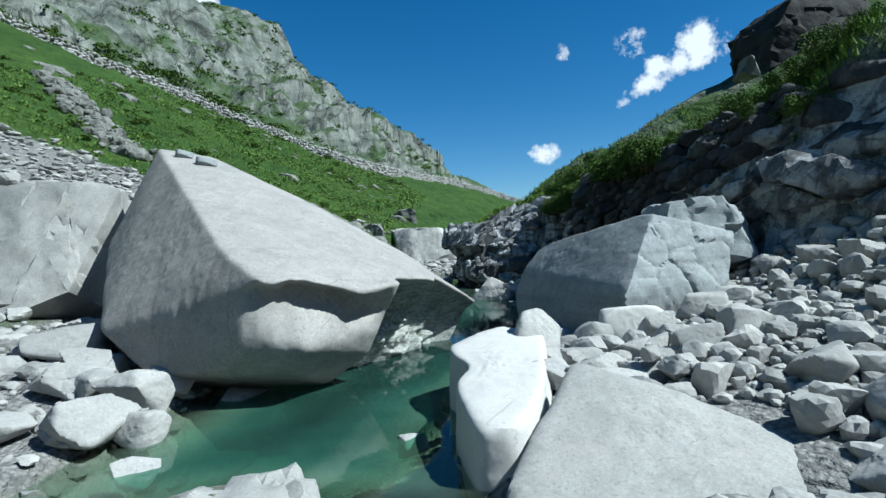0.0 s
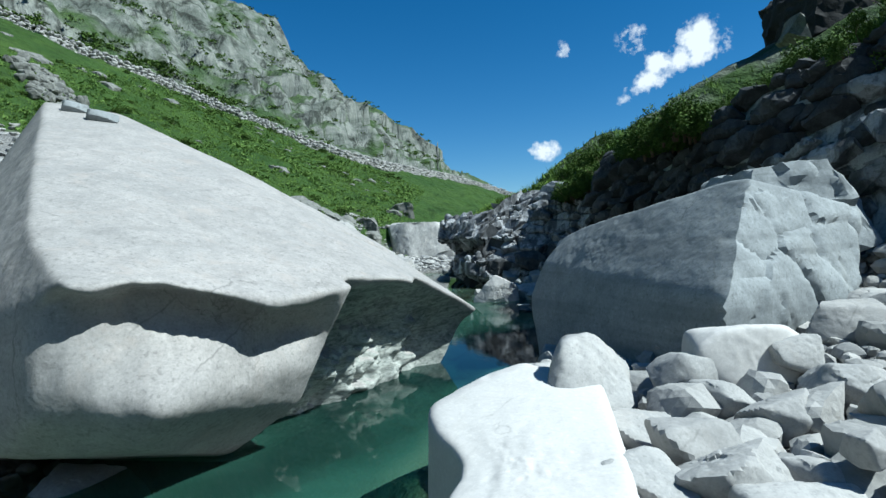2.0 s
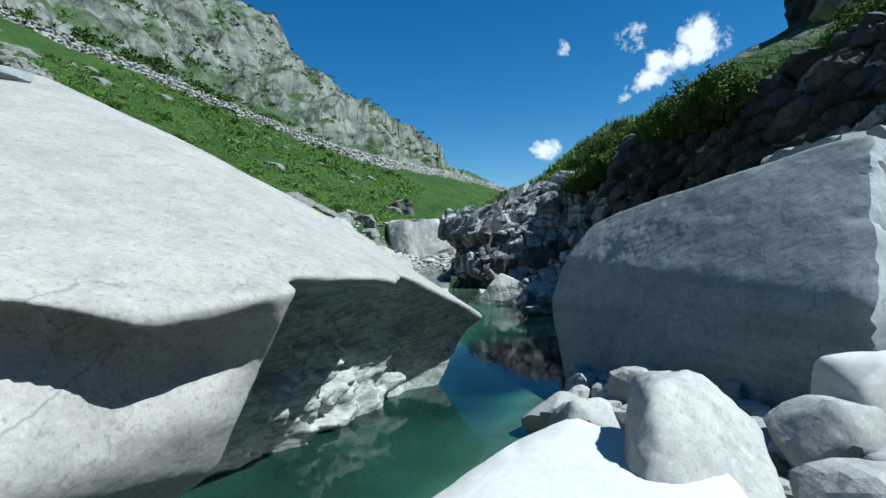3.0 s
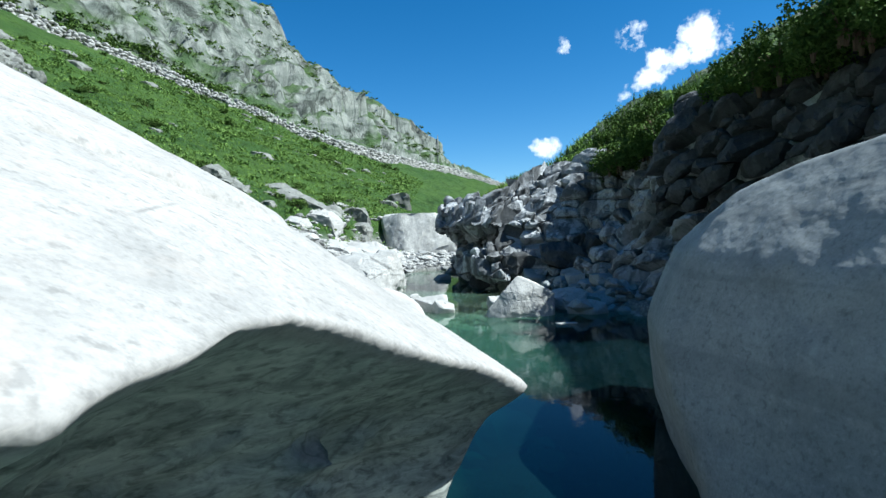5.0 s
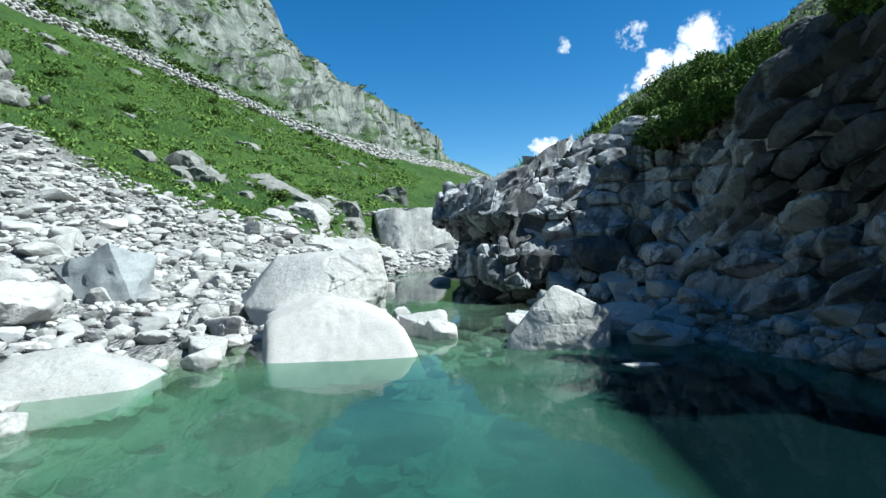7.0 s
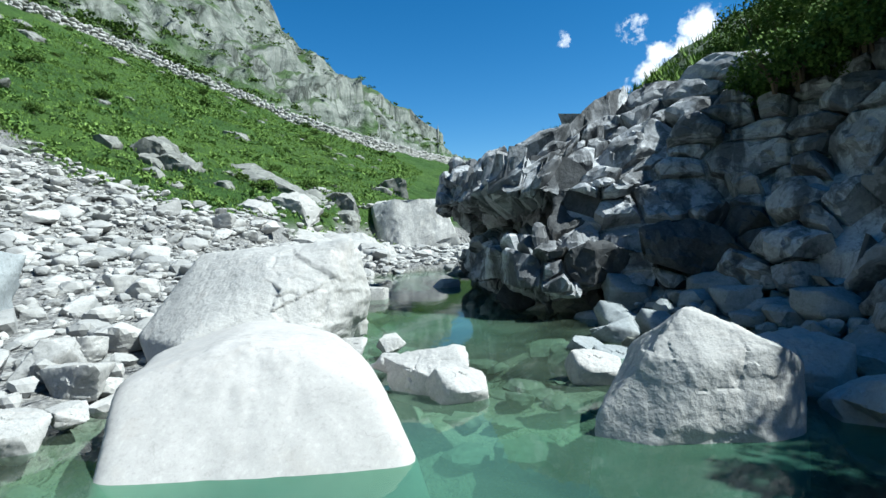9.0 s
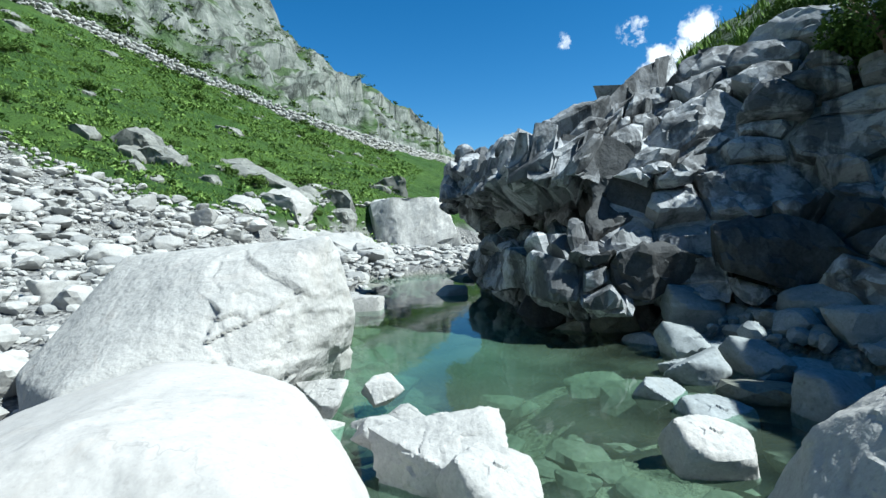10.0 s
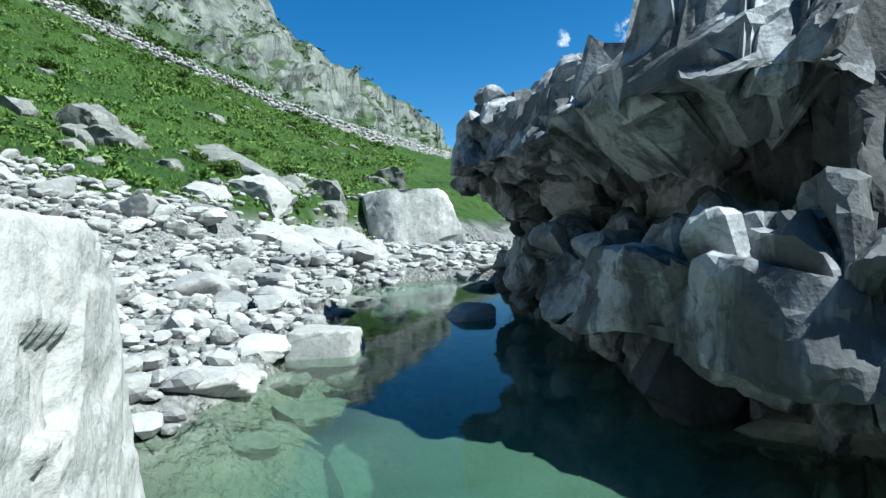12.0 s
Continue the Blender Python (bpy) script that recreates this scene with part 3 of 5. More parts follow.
def chunk(points, seed, edge=0.14, rough=0.02, chips=0.5):
    """A broken angular rock: the hull of a few corners with knocked-off tips, flat faces and crisp worn edges."""
    rnd = random.Random(seed)
    pts = np.array(points, float)
    c = pts.mean(0)
    bm = bmesh.new()
    for p in pts:
        if rnd.random() < chips:
            for _ in range(3):
                other = pts[rnd.randrange(len(pts))]
                bm.verts.new(p + (other - p) * rnd.uniform(0.08, 0.28))
        else:
            bm.verts.new(p)
    hull = bmesh.ops.convex_hull(bm, input=bm.verts)
    bmesh.ops.delete(bm, geom=[g for g in set(hull["geom_interior"] + hull["geom_unused"]) if isinstance(g, bmesh.types.BMVert)], context="VERTS")
    bmesh.ops.triangulate(bm, faces=bm.faces)
    for _ in range(5):
        long = [e for e in bm.edges if e.calc_length() > edge * 1.5]
        if not long:
            break
        bmesh.ops.subdivide_edges(bm, edges=long, cuts=1)
        bmesh.ops.triangulate(bm, faces=bm.faces)
    bm.normal_update()
    bm.verts.index_update()
    v = np.array([x.co for x in bm.verts])
    n = np.array([x.normal for x in bm.verts])
    f = np.array([[x.index for x in t.verts] for t in bm.faces])
    bm.free()
    d = 0.5 * fbm(v * 1.6, 3, seed) + 0.5 * fbm(v * 7, 3, seed + 5, 0.6)
    for k, (cell, amount) in enumerate(((edge * 5.5, 2.6), (edge * 2.6, 1.2))):
        q = v / cell * np.array([1, 1, 1.4])
        mid, r, d1, d2 = cells(q, seed + 3 + 11 * k)
        d = d + amount * (((r - 0.5) * 2 * (q - mid)).sum(1) - 0.25 * np.exp(-((d2 - d1) / 0.09) ** 2))
    d = rough * d
    return v + n * d[:, None], f, c


def boulder(name, points, label, material, level=5, centre=None, category="boulder", group="", edge=38, **shape):
    pts = np.array(points, float)
    c = pts.mean(0) if centre is None else np.array(centre, float)
    if "crisp" in shape:
        v, f, _ = chunk(points, shape["seed"], shape["crisp"], shape.get("rough", 0.02))
        v = v - c
    else:
        v, f = rock_verts(points, c, level, **shape)
    ob = new(name, mesh_from(name, v, f, material, edge))
    ob.location = c
    return tagged(ob, label, category, group)


GREAT = [(-6.8, 14.7, 4.95), (-5.5, 14.95, 4.7), (-3.55, 14.3, 3.70), (-2.2, 14.0, 2.95), (-0.9, 13.85, 2.2), (-0.35, 13.75, 1.86), (0.3, 14.0, 1.32), (0.74, 14.02, 1.0), (0.97, 13.7, 0.88),
         (-5.65, 13.3, 4.12), (-3.75, 11.1, 2.88), (-3.1, 9.05, 2.28), (-2.3, 8.25, 1.86), (-0.95, 9.1, 1.62), (-0.68, 10.0, 1.54), (-0.35, 10.35, 1.60), (0.03, 10.85, 1.62), (0.13, 12.0, 1.50), (0.6, 13.15, 1.13),
         (-7.2, 13, 2.5), (-5.6, 10.0, 1.03), (-6.4, 12.0, 0.4), (-4.5, 9.3, 0.42), (-3.3, 8.74, 0.44), (-2.0, 8.62, 0.49), (-1.7, 8.40, 0.80), (-2.7, 8.38, 0.82), (-0.9, 10.4, 0.5), (-4.6, 11.0, -0.3), (-2.5, 11.0, -0.5), (-1.6, 11.3, -0.6), (0.5, 13.6, -0.3),
         (-5.5, 13, -0.7), (-1.5, 13.8, -0.6), (-4, 14.4, -0.6), (-7.4, 14.3, 1.5)]
GREAT_MID = (-2.9, 11.9, 1.3)


def sloping_top(x, y):
    """Height of the great boulder's smooth top."""
    out = np.full(np.shape(x), 1e9)
    for a, b, c, d in hull_planes(GREAT, GREAT_MID):
        if c > 0.35:
            out = np.minimum(out, (d - a * (x - GREAT_MID[0]) - b * (y - GREAT_MID[1])) / c + GREAT_MID[2])
    return out


def carve_overhang(w, u):
    """The hollow band under the lip of the great boulder, and the deep undercut from there to its tip."""
    y = w[:, 1]
    lip = np.interp(y, [9.9, 10.35, 10.85, 12.0, 13.15, 13.7], [-0.72, -0.35, 0.03, 0.13, 0.6, 0.97]) + 0.05 * vnoise(np.stack([y * 2.3, 0 * y, 0 * y], 1), 84)
    run = ease(9.88, 10.2, y) * ease(13.95, 13.3, y)
    x = w[:, 0] + (np.minimum(w[:, 0], lip) - w[:, 0]) * run
    below = sloping_top(x, y) - w[:, 2]
    wob = 0.10 * fbm(w * 1.3, 3, 77)
    out = w.copy()
    out[:, 0] = x
    front = ease(10.6, 10.1, w[:, 1]) * ease(-2.75, -1.9, w[:, 0]) * ease(-0.55, -1.0, w[:, 0])
    band = ease(0.05, 0.12, below + 0.5 * wob) * ease(1.0, 0.24, below + wob)
    out[:, 1] += 0.42 * front * band
    out[:, 0] -= 0.10 * front * band
    under = np.maximum(0, below - 0.02 + 0.12 * wob)
    inward = (np.clip(1.0 * under, 0, 0.5) + 0.28 * ease(0.0, 0.25, under)) * (1 - 0.2 * ease(0.9, 1.4, under))
    inward = inward + 0.14 * ease(0.05, 0.4, under) * fbm(w * np.array([2.2, 3, 4.5]), 4, 79, 0.6)
    near = ease(-2.6, -1.2, x - lip)
    out[:, 0] -= run * near * inward
    # a worn step and crack near the far edge
    line = w[:, 0] + 0.42 + 0.55 * (13.7 - w[:, 1]) * ease(13.7, 12.2, w[:, 1]) + 0.5 * wob
    upper = ease(0.45, 0.10, np.abs(below)) * ease(12.0, 12.9, w[:, 1])
    out[:, 2] -= upper * (0.03 * ease(-0.02, 0.05, line) * ease(1.3, 0.3, line) + 0.10 * np.exp(-(line / 0.035) ** 2) * ease(-0.5, 0.4, wob * 10))
    return out


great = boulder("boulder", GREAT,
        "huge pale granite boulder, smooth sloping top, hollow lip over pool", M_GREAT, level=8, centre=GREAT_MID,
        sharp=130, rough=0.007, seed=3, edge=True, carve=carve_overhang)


def stain_and_light_undercut():
    """Lichen, dark water stain and painted pool light on the rough rock under the lip."""
    me = great.data
    c, n = np.empty(len(me.vertices) * 3), np.empty(len(me.vertices) * 3)
    me.vertices.foreach_get("co", c)
    me.vertices.foreach_get("normal", n)
    c, n = c.reshape(-1, 3) + np.array(GREAT_MID), n.reshape(-1, 3)
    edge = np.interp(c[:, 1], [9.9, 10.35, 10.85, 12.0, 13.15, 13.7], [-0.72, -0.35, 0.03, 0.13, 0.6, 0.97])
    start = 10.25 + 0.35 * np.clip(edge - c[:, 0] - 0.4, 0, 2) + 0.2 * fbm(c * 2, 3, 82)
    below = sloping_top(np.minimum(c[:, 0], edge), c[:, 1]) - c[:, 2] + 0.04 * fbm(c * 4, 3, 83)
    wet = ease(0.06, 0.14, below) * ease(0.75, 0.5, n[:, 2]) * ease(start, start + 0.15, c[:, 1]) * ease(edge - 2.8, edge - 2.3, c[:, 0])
    at = me.attributes.new("lichen_poollight", "FLOAT", "POINT")
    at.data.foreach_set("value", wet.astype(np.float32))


stain_and_light_undercut()
boulder("boulder", [(-12, 14.5, 3.9), (-9.8, 14.2, 4.15), (-8.1, 14.2, 4.1), (-7.75, 14.6, 3.9), (-8.3, 13.3, 1.5), (-9.2, 12.6, 0.5), (-12, 12.5, 0.5),
                    (-8, 16.5, 4.0), (-8, 16, 0.3), (-12, 17, 3.8), (-12, 17, 0)],
        "large cream-grey granite boulder, cracked, beside the huge boulder", M_PALE, seed=8, crisp=0.20, rough=0.030, edge=26)
def break_face(w, u):
    """Broken facets on the side of the banded boulder that looks down the stream."""
    side = (w[:, 0] - 3.0) * 0.72 - (w[:, 1] - 10.1) * 0.69 - (w[:, 2] - 1.32) * 0.02 + 0.10 * fbm(w * 1.6, 3, 91)
    on = ease(0.0, 0.12, side)
    out = w.copy()
    for k, (sc, amount) in enumerate(((0.9, 0.085), (2.4, 0.03))):
        q = w * sc * np.array([1, 1, 1.4])
        mid, r, d1, d2 = cells(q, 93 + 7 * k)
        lift = amount * (((r - 0.5) * 2 * (q - mid)).sum(1) + 0.35 * (r[:, 0] - 0.5) - 0.3 * np.exp(-((d2 - d1) / 0.06) ** 2))
        out = out + u * (on * lift)[:, None]
    return out


boulder("boulder", [(4.26, 11.2, 2.66), (3.4, 13, 2.38), (2.7, 14.6, 2.02), (2.25, 14.5, 1.55), (1.99, 14.4, 0.9), (1.96, 13.3, -0.3), (2.42, 15.9, 1.0), (2.5, 16.0, 0.1), (2.72, 15.9, 1.6), (2.5, 12.2, 0.2), (3.3, 9.95, 1.35), (3.2, 10, 0.3),
                    (6.2, 12, 2.3), (5.8, 11.4, 1.2), (5.5, 15, 2.3), (3.6, 16.5, 1.6), (2.6, 15.8, 0.3), (6, 15, 0), (3.2, 11.0, 0.2)],
        "big grey granite boulder with a smooth banded face in shade", M_SLATE, level=7, sharp=90, rough=0.010, seed=12, edge=32, carve=break_face)
boulder("boulder", [(1.65, 6.61, 0.98), (2.4, 6.4, 0.76), (3.5, 5.6, 0.36), (3.6, 5.35, 0.05), (0.6, 5.0, 0.2), (0.7, 4.6, -0.3), (3, 4.4, 0), (3.6, 6.6, -0.3), (1.3, 6.8, 0), (2.6, 7, 0)],
        "pale speckled granite boulder with a peaked crest on the stony bank", M_PALE, level=6, sharp=18, rough=0.02, seed=15)
def scoop(w, u):
    """The hollow that the stream has worn into the side of the white boulder."""
    out = w.copy()
    out[:, 0] += 0.20 * np.exp(-((w[:, 1] - 7.6) / 0.42) ** 2) * ease(1.0, 0.35, w[:, 0]) * ease(-0.5, 0.3, w[:, 2])
    return out


boulder("boulder", [(1.07, 9.3, 0.97), (0.6, 8.95, 0.90), (0.28, 8.6, 0.80), (0.46, 7.7, 0.70), (0.36, 6.6, 0.64), (0.5, 5.6, 0.56), (0.8, 5.5, 0.6), (1.1, 5.9, 0.66), (1.35, 6.8, 0.74), (1.5, 7.6, 0.80), (1.7, 8.8, 0.93),
                    (0.25, 8.4, -0.5), (0.3, 6.4, -0.5), (0.45, 5.5, -0.5), (1.6, 7, -0.3), (1.8, 8.9, -0.3), (1.2, 9.4, -0.2), (1.1, 5.6, -0.3)],
        "water-worn bone-white boulder at the edge of the pool", M_WHITE, level=6, sharp=26, rough=0.012, scale=1.6, seed=18, carve=scoop)
boulder("boulder", [(-2.5, 5.15, 0.1), (-2.3, 4.7, 0.38), (-1.5, 5.15, 0.34), (-1.05, 5.3, 0.45), (-0.85, 5.1, 0.3), (-0.8, 4.2, 0.3), (-2.4, 3.4, 0.4), (-1.2, 3.2, 0.35), (-0.7, 5.0, -0.2), (-2.5, 5.2, -0.2), (-2.5, 3.2, -0.2), (-0.7, 3.2, -0.2)],
        "flat white ledge of granite at the near shore", M_PALE, seed=71, crisp=0.09, rough=0.03, edge=30)
boulder("boulder", [(1.2, 8.7, 0.9), (1.35, 8.7, 1.22), (1.65, 8.9, 1.26), (1.98, 9.0, 1.0), (1.9, 8.5, 0.7), (1.25, 8.4, 0.72), (1.5, 9.4, 1.15), (1.5, 9.4, 0.6), (1.95, 9.3, 0.65), (1.5, 8.3, 0.62)],
        "rounded grey stone resting on the white boulder", M_COBBLE, level=5, sharp=14, rough=0.04, seed=19)
boulder("boulder", [(1.25, 22.3, -0.4), (2.7, 22.2, -0.4), (2.05, 22.55, 0.86), (2.14, 22.6, 0.84), (2.45, 22.6, 0.68), (1.70, 22.38, 0.52), (2.02, 22.2, 0.5), (2.8, 22.4, 0.45), (2.55, 22.25, 0.6), (1.35, 22.4, 0.12), (2.8, 22.6, 0.12), (2.3, 22.12, 0.12), (1.7, 22.15, 0.05),
                    (1.8, 23.7, -0.4), (3.0, 23.5, -0.4), (2.35, 23.3, 0.6), (2.75, 23.0, 0.5), (1.8, 23.0, 0.5)],
        "peaked grey granite boulder standing in the pool", M_BROKEN, level=6, sharp=90, rough=0.014, facets=0.02, seed=23, edge=24)
boulder("boulder", [(-1.85, 21.55, -0.3), (0.3, 21.8, -0.3), (0.02, 22.25, 0.33), (-0.63, 22.6, 0.64), (-1.3, 22.75, 0.70), (-2.0, 22.4, 0.45), (-2.5, 23.9, 0.42), (-0.75, 24.2, 0.50), (-0.2, 24, -0.2), (-2.5, 24, -0.2), (-0.25, 23.1, 0.42), (-1.6, 24.5, 0.64)],
        "smooth white dome-shaped boulder at the waterline", M_DOME, level=6, sharp=16, rough=0.02, seed=26)
def break_side(w, u):
    """Broken relief on the side of the flat-topped boulder that faces the stream; its ramp stays smooth."""
    on = ease(-0.05, 0.15, w[:, 0] + 1.72 + 0.15 * (w[:, 1] - 25.0) + 0.10 * fbm(w * 1.8, 3, 95)) * ease(1.42, 1.2, w[:, 2])
    out = w.copy()
    for k, (sc, amount) in enumerate(((1.6, 0.05), (4.0, 0.018))):
        q = w * sc * np.array([1, 1, 1.6]) + np.array([0.4, 0, 0]) * w[:, 2:3]
        mid, r, d1, d2 = cells(q, 97 + 7 * k)
        out = out + u * (on * amount * (((r - 0.5) * 2 * (q - mid)).sum(1) + 0.5 * (r[:, 0] - 0.5)))[:, None]
    return out


boulder("boulder", [(-0.75, 25.4, 1.41), (-1.69, 25.25, 1.22), (-2.85, 26.0, 1.28), (-1.1, 26.9, 1.34), (-3.0, 28, 1.2), (-1.6, 27.8, 1.15), (-0.55, 25.5, 0.75), (-1.68, 24.6, 0.58), (-2.4, 24.3, 0.40),
                    (-3.2, 25.0, 0.4), (-1.34, 24.4, 0.12), (-0.9, 25.6, -0.1), (-0.82, 26.3, -0.3), (-1.5, 27.8, -0.2), (-4.0, 26.9, 0.3), (-2.6, 24.3, -0.2), (-1.4, 24.8, -0.3)],
        "flat-topped white granite boulder with a rough broken face", M_BROKEN, level=7, sharp=90, rough=0.012, seed=29, edge=True, carve=break_side)
boulder("boulder", [(-2.75, 20.65, -0.3), (-3.8, 20.2, -0.3), (-4.7, 20.1, -0.3), (-3.9, 21.2, 0.48), (-4.6, 21.1, 0.36), (-3.1, 20.9, 0.24), (-2.9, 21.8, 0.0), (-5.2, 21.7, 0.1), (-4.2, 22.2, 0.2), (-4.5, 20.3, 0.1)],
        "low white rounded boulder on the shore", M_PALE, level=5, sharp=10, rough=0.03, seed=31)
boulder("boulder", [(-6.9, 25.2, 1.27), (-5.75, 25.2, 1.62), (-5.3, 25.1, 0.6), (-6.2, 24.9, 0.15), (-5.4, 26.3, 1.35), (-6.8, 26.3, 1.2), (-6.8, 26, 0.2), (-5.3, 26, 0.2)],
        "angular grey slab of rock on the scree", M_SLATE, seed=33, crisp=0.12, rough=0.03, edge=30)
boulder("boulder", [(-1.68, 30.75, -0.1), (-0.95, 30.85, -0.1), (-1.65, 30.8, 0.27), (-1.0, 30.9, 0.27), (-1.6, 31.5, 0.27), (-0.95, 31.5, 0.2), (-1.7, 31.5, -0.1), (-0.9, 31.5, -0.1)],
        "squared white block of stone at the water's edge", M_PALE, level=4, sharp=30, rough=0.02, seed=35)


# ---------- cliff ----------
# Plan of the rock at knee height, walking up the stream, with the height of its crest and the profile it follows.
CLIFF_PLAN = [(11.0, -8, 6.8, "ledges"), (9.7, 3.0, 6.6, "ledges"), (8.6, 10.0, 6.5, "ledges"), (9.2, 13.2, 6.3, "foot"), (7.6, 16.5, 5.6, "slab"), (6.1, 19.3, 4.9, "wall"), (5.2, 21.7, 4.7, "wall"),
              (4.75, 23.6, 4.7, "wall"), (4.6, 25.3, 4.7, "bay"), (4.2, 26.6, 4.5, "bay"), (3.0, 27.05, 3.9, "front"), (1.55, 27.25, 3.5, "front"), (1.12, 28.5, 3.35, "roof"),
              (1.0, 30.2, 3.2, "roof"), (0.8, 32.0, 3.25, "brow"), (0.5, 33.7, 3.3, "nose"), (1.0, 35.2, 3.2, "nose"), (3.0, 37.2, 3.1, "nose"), (7.0, 45.0, 4.0, "nose"), (12.0, 60.0, 5.0, "nose")]
# Broad sound blocks of the cliff: where along the stream, how high, how wide.
SLABS = [(27.6, 0.75, 1.1), (28.9, 0.8, 1.3), (30.4, 0.8, 1.0), (28.2, 2.45, 1.0), (33.5, 2.3, 1.1)]
# How far each profile stands out over the plan, at seven heights and at three steps from there to the crest.
CLIFF_HEIGHTS = [-0.5, 0.2, 0.45, 1.15, 1.35, 1.8, 2.05]
CLIFF_OUT = {
    "ledges": [1.6, 1.2, 1.0, 0.7, 0.5, 0.2, 0.0, -1.4, -2.7, -2.9], "foot": [3.0, 2.4, 2.2, 1.8, 1.6, 1.4, 1.2, 0.8, -0.5, -1.3],
    "slab": [2.0, 1.5, 1.2, 0.7, 0.4, 0.0, 0.0, 0.3, -0.2, -0.7], "wall": [1.0, 0.5, 0.2, -0.3, -0.5, -0.9, -0.9, -0.6, -0.9, -1.6],
    "bay": [-1.3, -1.3, 0.0, -0.1, -0.4, -0.9, -1.3, -1.6, -2.0, -2.6], "front": [-1.2, -0.8, 0.05, 0.0, -0.55, -0.95, -0.7, -1.2, -1.9, -2.8],
    "roof": [-1.1, -0.35, 0.08, -0.05, -1.05, -1.15, 0.12, -0.35, -1.0, -1.9], "brow": [-1.0, -0.5, -0.2, -0.3, -0.9, -0.8, 0.3, 0.1, -0.25, -0.8], "nose": [-0.8, -0.6, -0.4, -0.5, -0.6, -0.2, 0.42, 0.36, 0.15, -0.25]}


def part(name, verts, faces, material, parent, label="", smooth=True):
    c = np.mean(verts, 0)
    ob = new(name, mesh_from(name, np.asarray(verts) - c, faces, material, 17 if smooth else False))
    ob.location = c
    ob.parent = parent
    if label:
        ob["label"] = label
    return ob


class Face:
    """The worn face of the cliff: s metres along it and t metres up over its ledges and overhangs."""

    def __init__(self):
        plan = np.array([p[:2] for p in CLIFF_PLAN])
        run = np.concatenate([[0], np.cumsum(np.linalg.norm(np.diff(plan, axis=0), axis=1))])
        self.run = run
        self.s = np.arange(0, run[-1], 0.1)
        x, y = np.interp(self.s, run, plan[:, 0]), np.interp(self.s, run, plan[:, 1])
        soft = np.hanning(9) / np.hanning(9).sum()
        x, y = np.convolve(np.pad(x, 4, "edge"), soft, "valid"), np.convolve(np.pad(y, 4, "edge"), soft, "valid")
        wide = np.ones(15) / 15
        dx, dy = np.convolve(np.pad(np.gradient(x), 7, "edge"), wide, "valid"), np.convolve(np.pad(np.gradient(y), 7, "edge"), wide, "valid")
        size = np.hypot(dx, dy)
        nx, ny = -dy / size, dx / size
        far = np.hanning(71) / np.hanning(71).sum()
        bx, by = np.convolve(np.pad(nx, 35, "edge"), far, "valid"), np.convolve(np.pad(ny, 35, "edge"), far, "valid")
        top = np.interp(self.s, run, [p[2] for p in CLIFF_PLAN])
        self.crest = top
        outs = np.array([CLIFF_OUT[p[3]] for p in CLIFF_PLAN])
        rows = []
        for k in range(11):
            o = np.interp(self.s, run, outs[:, min(k, 9)])
            z = CLIFF_HEIGHTS[k] + 0 * top if k < 7 else 2.05 + (top - 2.05) * min(k - 6, 3) / 3
            if k == 10:
                o, z = o - 1.1, z + 0.30
            # what lies deep retreats along a broad direction, so that no corner folds over
            near, deep = np.maximum(o, -0.6), np.minimum(o + 0.6, 0)
            rows.append(np.stack([x + nx * near + bx * deep, y + ny * near + by * deep, z], 1))
        rows = np.array(rows)
        up = np.concatenate([np.zeros((1, len(self.s))), np.cumsum(np.linalg.norm(np.diff(rows, axis=0), axis=2), 0)])
        self.tall = 9.0
        self.t = np.arange(0, self.tall, 0.1)
        self.grid = np.zeros((len(self.s), len(self.t), 3))
        for i in range(len(self.s)):
            for c in range(3):
                self.grid[i, :, c] = np.interp(self.t, up[:, i], rows[:, i, c])
        self.limit = up[-1]
        ds, dt = np.gradient(self.grid, axis=0), np.gradient(self.grid, axis=1)
        n = np.cross(ds, dt)
        for _ in range(2):
            n[1:-1, 1:-1] = n[1:-1, 1:-1] * 0.4 + 0.15 * (n[:-2, 1:-1] + n[2:, 1:-1] + n[1:-1, :-2] + n[1:-1, 2:])
        self.normal = -n / np.maximum(1e-6, np.linalg.norm(n, axis=2))[:, :, None]
        # the edge over which the profile ends keeps the last good direction
        flatn = np.linalg.norm(dt, axis=2) < 1e-4
        for i in range(len(self.s)):
            good = np.where(~flatn[i])[0][-1]
            self.normal[i, good - 1:] = self.normal[i, good - 2]
        side = (self.normal * np.stack([nx, ny, 0 * nx], 1)[:, None, :]).sum(2)
        if np.median(side) < 0:
            self.normal = -self.normal

    def at(self, q, h):
        """World places of (s, t) pairs, h out from the face."""
        a, b = np.clip(q[:, 0] / 0.1, 0, len(self.s) - 1.001), np.clip(q[:, 1] / 0.1, 0, len(self.t) - 1.001)
        i, j = a.astype(int), b.astype(int)
        u, v = (a - i)[:, None], (b - j)[:, None]
        out = []
        for g in (self.grid, self.normal):
            out.append((g[i, j] * (1 - u) + g[i + 1, j] * u) * (1 - v) + (g[i, j + 1] * (1 - u) + g[i + 1, j + 1] * u) * v)
        return out[0] + out[1] * np.asarray(h)[:, None]

    def along(self, y):
        return float(np.interp(y, [p[1] for p in CLIFF_PLAN], self.run))


def clip(poly, mid, normal):
    """The piece of a flat polygon on the near side of a line."""
    out = []
    for p, q in zip(poly, poly[1:] + poly[:1]):
        a, b = (p - mid) @ normal, (q - mid) @ normal
        if a <= 0:
            out.append(p)
        if a * b < 0:
            out.append(p + (q - p) * (a / (a - b)))
    return out


